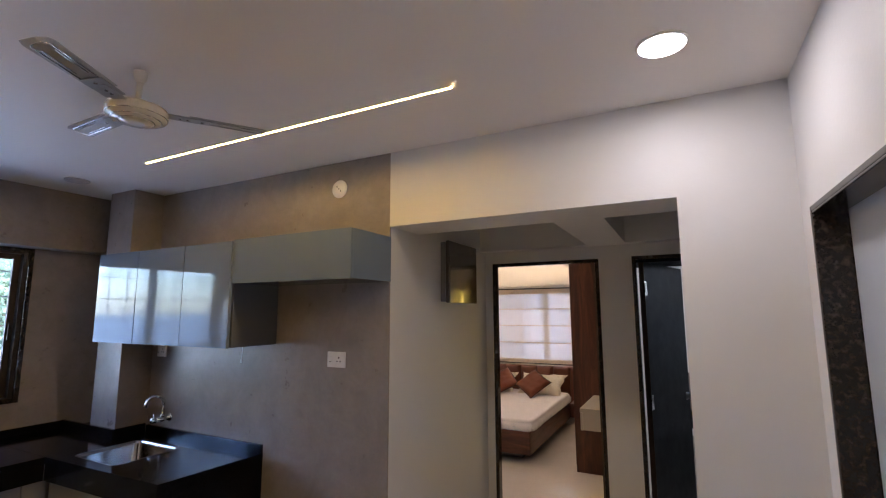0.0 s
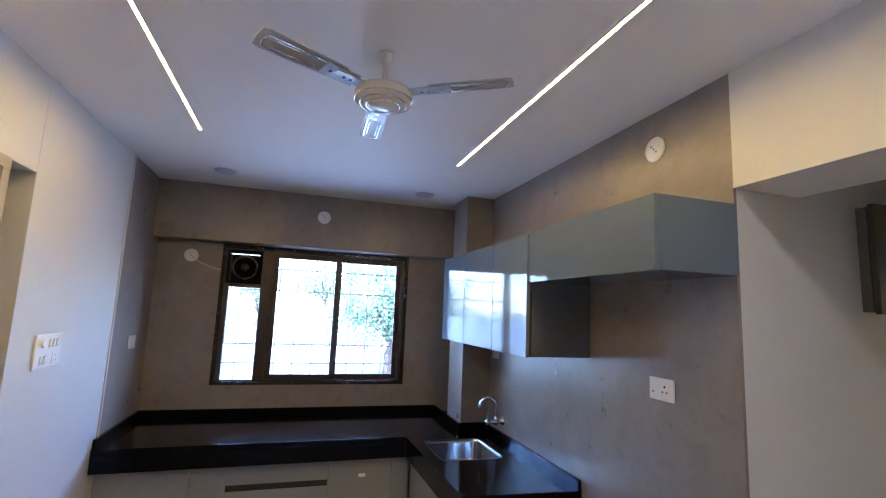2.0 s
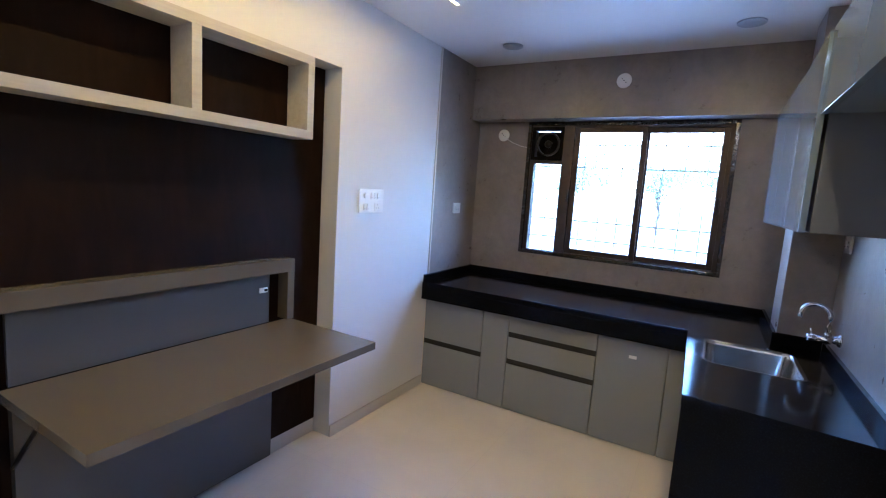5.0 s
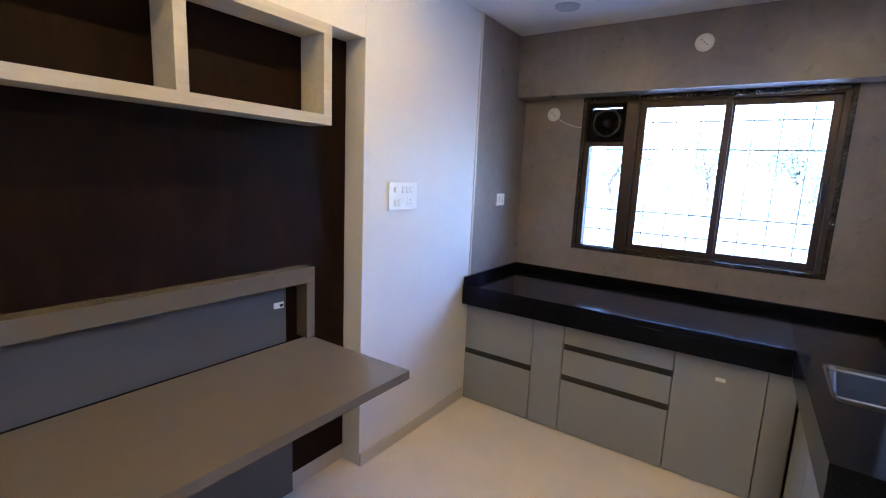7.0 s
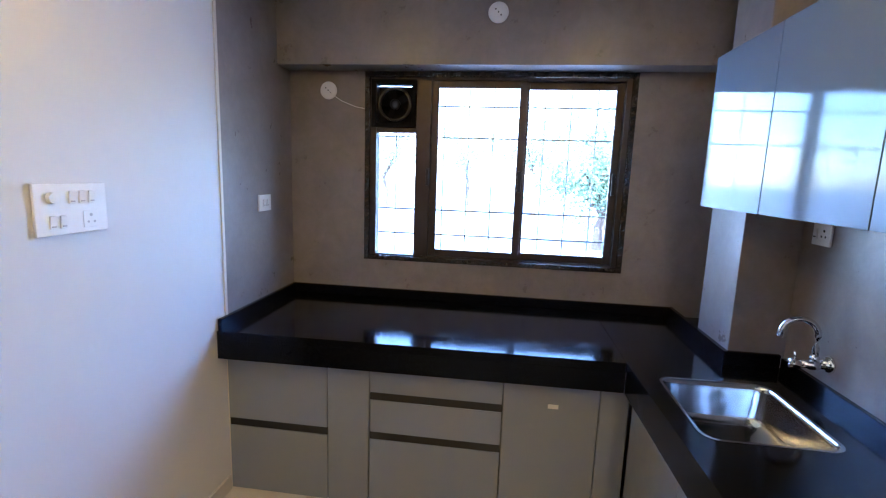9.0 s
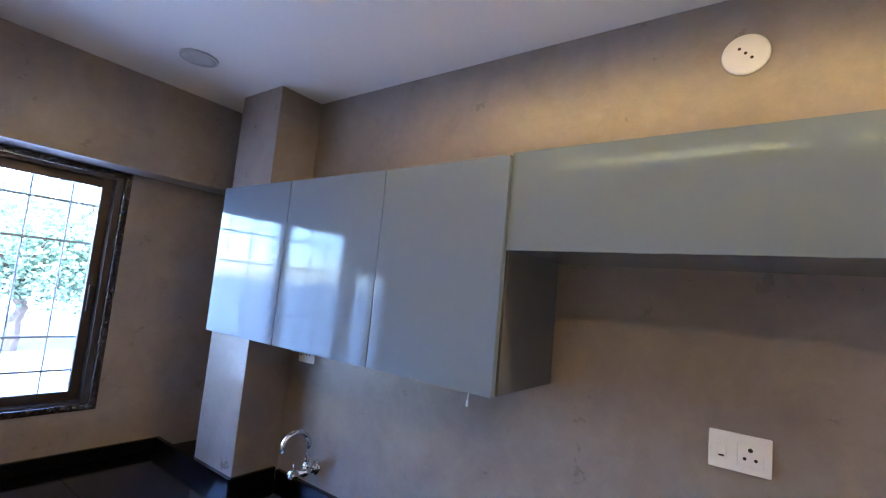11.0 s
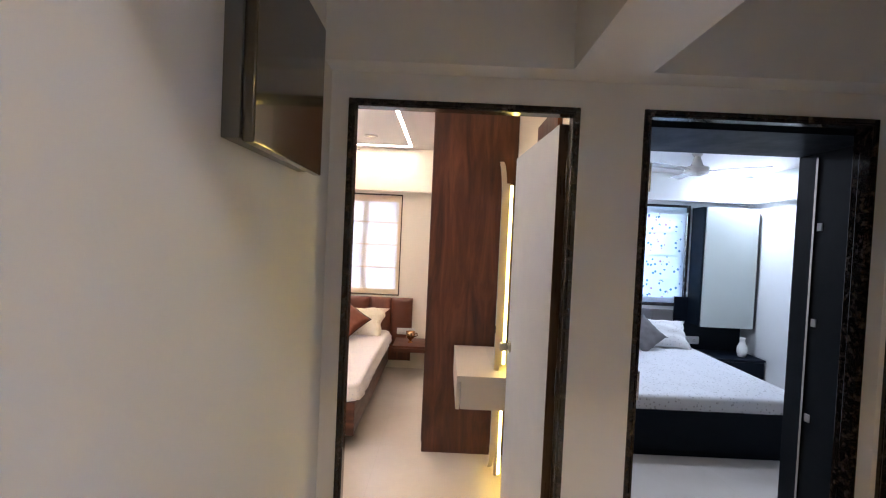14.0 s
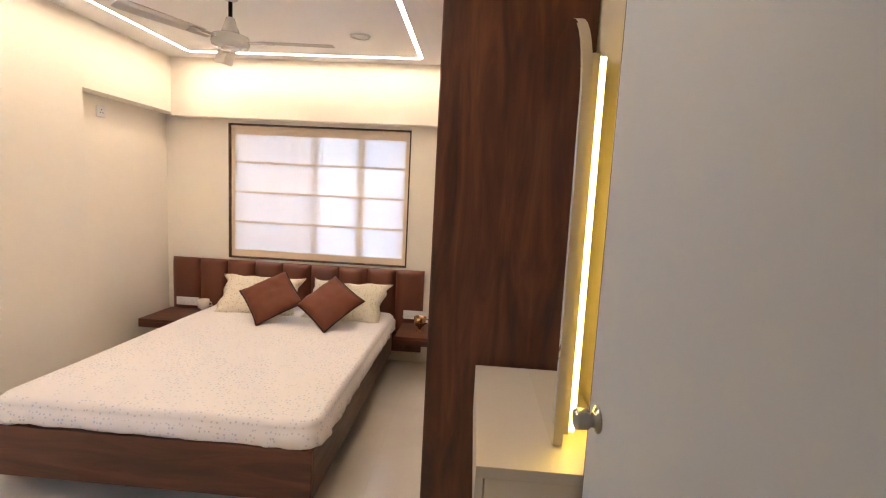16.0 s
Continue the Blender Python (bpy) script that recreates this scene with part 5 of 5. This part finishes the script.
downlight("lit round downlight in the second bedroom ceiling", 3.61, 5.08, B2H, LAMPCOOL)
downlight("lit round downlight in the second bedroom ceiling", 1.5, 4.0, B2H, LAMPCOOL)

# ---- outdoors ----
ROOM[:] = MAIN
GROUND = plaster("pale_concrete_ground", (0.19, 0.225, 0.26), 0.9, 0.15, 3, 0.2)
setting("ground", boxes((-600, 600, -600, 600, -0.75, -0.55)), GROUND, "pale sunlit concrete ground outside")
BARK = wood("tree_bark", (0.05, 0.035, 0.025), (0.10, 0.07, 0.05), (0.16, 0.12, 0.09), 0.9, "z", 1.0)
LEAF = mat("tree_leaves", (0.07, 0.14, 0.035), 0.6)
lv = coords(LEAF)
put_in(LEAF, ramp(LEAF, noise_node(LEAF, lv, 1.5, 4), [(0.3, (0.11, 0.16, 0.10)), (0.7, (0.23, 0.29, 0.19))]), "Base Color")
# thin leaves let sunlight through
leaf_nt = LEAF.node_tree
leaf_t = leaf_nt.nodes.new("ShaderNodeBsdfTranslucent")
leaf_mix = leaf_nt.nodes.new("ShaderNodeMixShader")
leaf_mix.inputs[0].default_value = 0.55
leaf_nt.links.new(leaf_nt.nodes["Principled BSDF"].inputs["Base Color"].links[0].from_socket, leaf_t.inputs["Color"])
leaf_nt.links.new(leaf_nt.nodes["Principled BSDF"].outputs[0], leaf_mix.inputs[1])
leaf_nt.links.new(leaf_t.outputs[0], leaf_mix.inputs[2])
leaf_nt.links.new(leaf_mix.outputs[0], leaf_nt.nodes["Material Output"].inputs["Surface"])


def tree(x, y, height, seed):
    rnd = random.Random(seed)
    e = thing("tree", "leafy green tree standing outside the window", "tree", "trees outside", (x, y, -0.56))
    bm = bmesh.new()
    th = height * 0.42
    trunk = [(rnd.uniform(-.05, .05) * i, rnd.uniform(-.05, .05) * i, th * i / 6) for i in range(7)]
    rings = []
    for i, p in enumerate(trunk):
        r = 0.16 * (1 - 0.55 * i / 6)
        rings.append([bm.verts.new((p[0] + r * math.cos(k * math.pi / 4), p[1] + r * math.sin(k * math.pi / 4), p[2])) for k in range(8)])
    for a, b in zip(rings, rings[1:]):
        for k in range(8):
            bm.faces.new((a[k], a[(k + 1) % 8], b[(k + 1) % 8], b[k]))
    tips = []
    for k in range(9):
        a = 2 * math.pi * k / 9 + rnd.uniform(-.3, .3)
        up = rnd.uniform(0.25, 1.0)
        start = Vector(trunk[rnd.randint(3, 6)])
        end = start + Vector((math.cos(a) * height * 0.34 * (1.2 - 0.6 * up), math.sin(a) * height * 0.34 * (1.2 - 0.6 * up), height * 0.5 * up))
        pts = [start.lerp(end, q / 5) + Vector((0, 0, 0.25 * math.sin(math.pi * q / 5))) for q in range(6)]
        r2 = []
        for i, p in enumerate(pts):
            r = 0.06 * (1 - 0.75 * i / 5)
            r2.append([bm.verts.new((p.x + r * math.cos(j * math.pi / 3), p.y + r * math.sin(j * math.pi / 3), p.z)) for j in range(6)])
        for a_, b_ in zip(r2, r2[1:]):
            for j in range(6):
                bm.faces.new((a_[j], a_[(j + 1) % 6], b_[(j + 1) % 6], b_[j]))
        tips += pts[2:]
    part("trunk", bm, BARK, e)
    verts, faces = [], []
    for p in tips:
        for c in range(5):
            cc = p + Vector((rnd.gauss(0, .45), rnd.gauss(0, .45), rnd.gauss(0, .35)))
            for q in range(34):
                o = cc + Vector((rnd.gauss(0, .28), rnd.gauss(0, .28), rnd.gauss(0, .2)))
                d = Vector((rnd.gauss(0, 1), rnd.gauss(0, 1), rnd.gauss(0, .6))).normalized()
                s = d.cross(Vector((rnd.gauss(0, 1), rnd.gauss(0, 1), rnd.gauss(0, 1)))).normalized()
                L, W = rnd.uniform(.10, .17), rnd.uniform(.035, .06)
                i0 = len(verts)
                verts += [o, o + d * L * .5 + s * W, o + d * L, o + d * L * .5 - s * W]
                faces.append((i0, i0 + 1, i0 + 2, i0 + 3))
    me = bpy.data.meshes.new("crown")
    me.from_pydata(verts, [], faces)
    me.materials.append(LEAF)
    c = new("crown", me)
    c.parent = e
    return e


for i, (x, y, h) in enumerate(((-15, 1.7, 5.0), (-14.5, 3.3, 4.6), (-17, 5.0, 5.6), (-20, 2.9, 5.8), (-16, 9.5, 6.0), (-24, 7.5, 7.0), (-15, 13, 5.6), (-30, -9, 6.5), (-27, 0.4, 6.4), (-34, -4.0, 7.0))):
    tree(x, y, h, 20 + i)
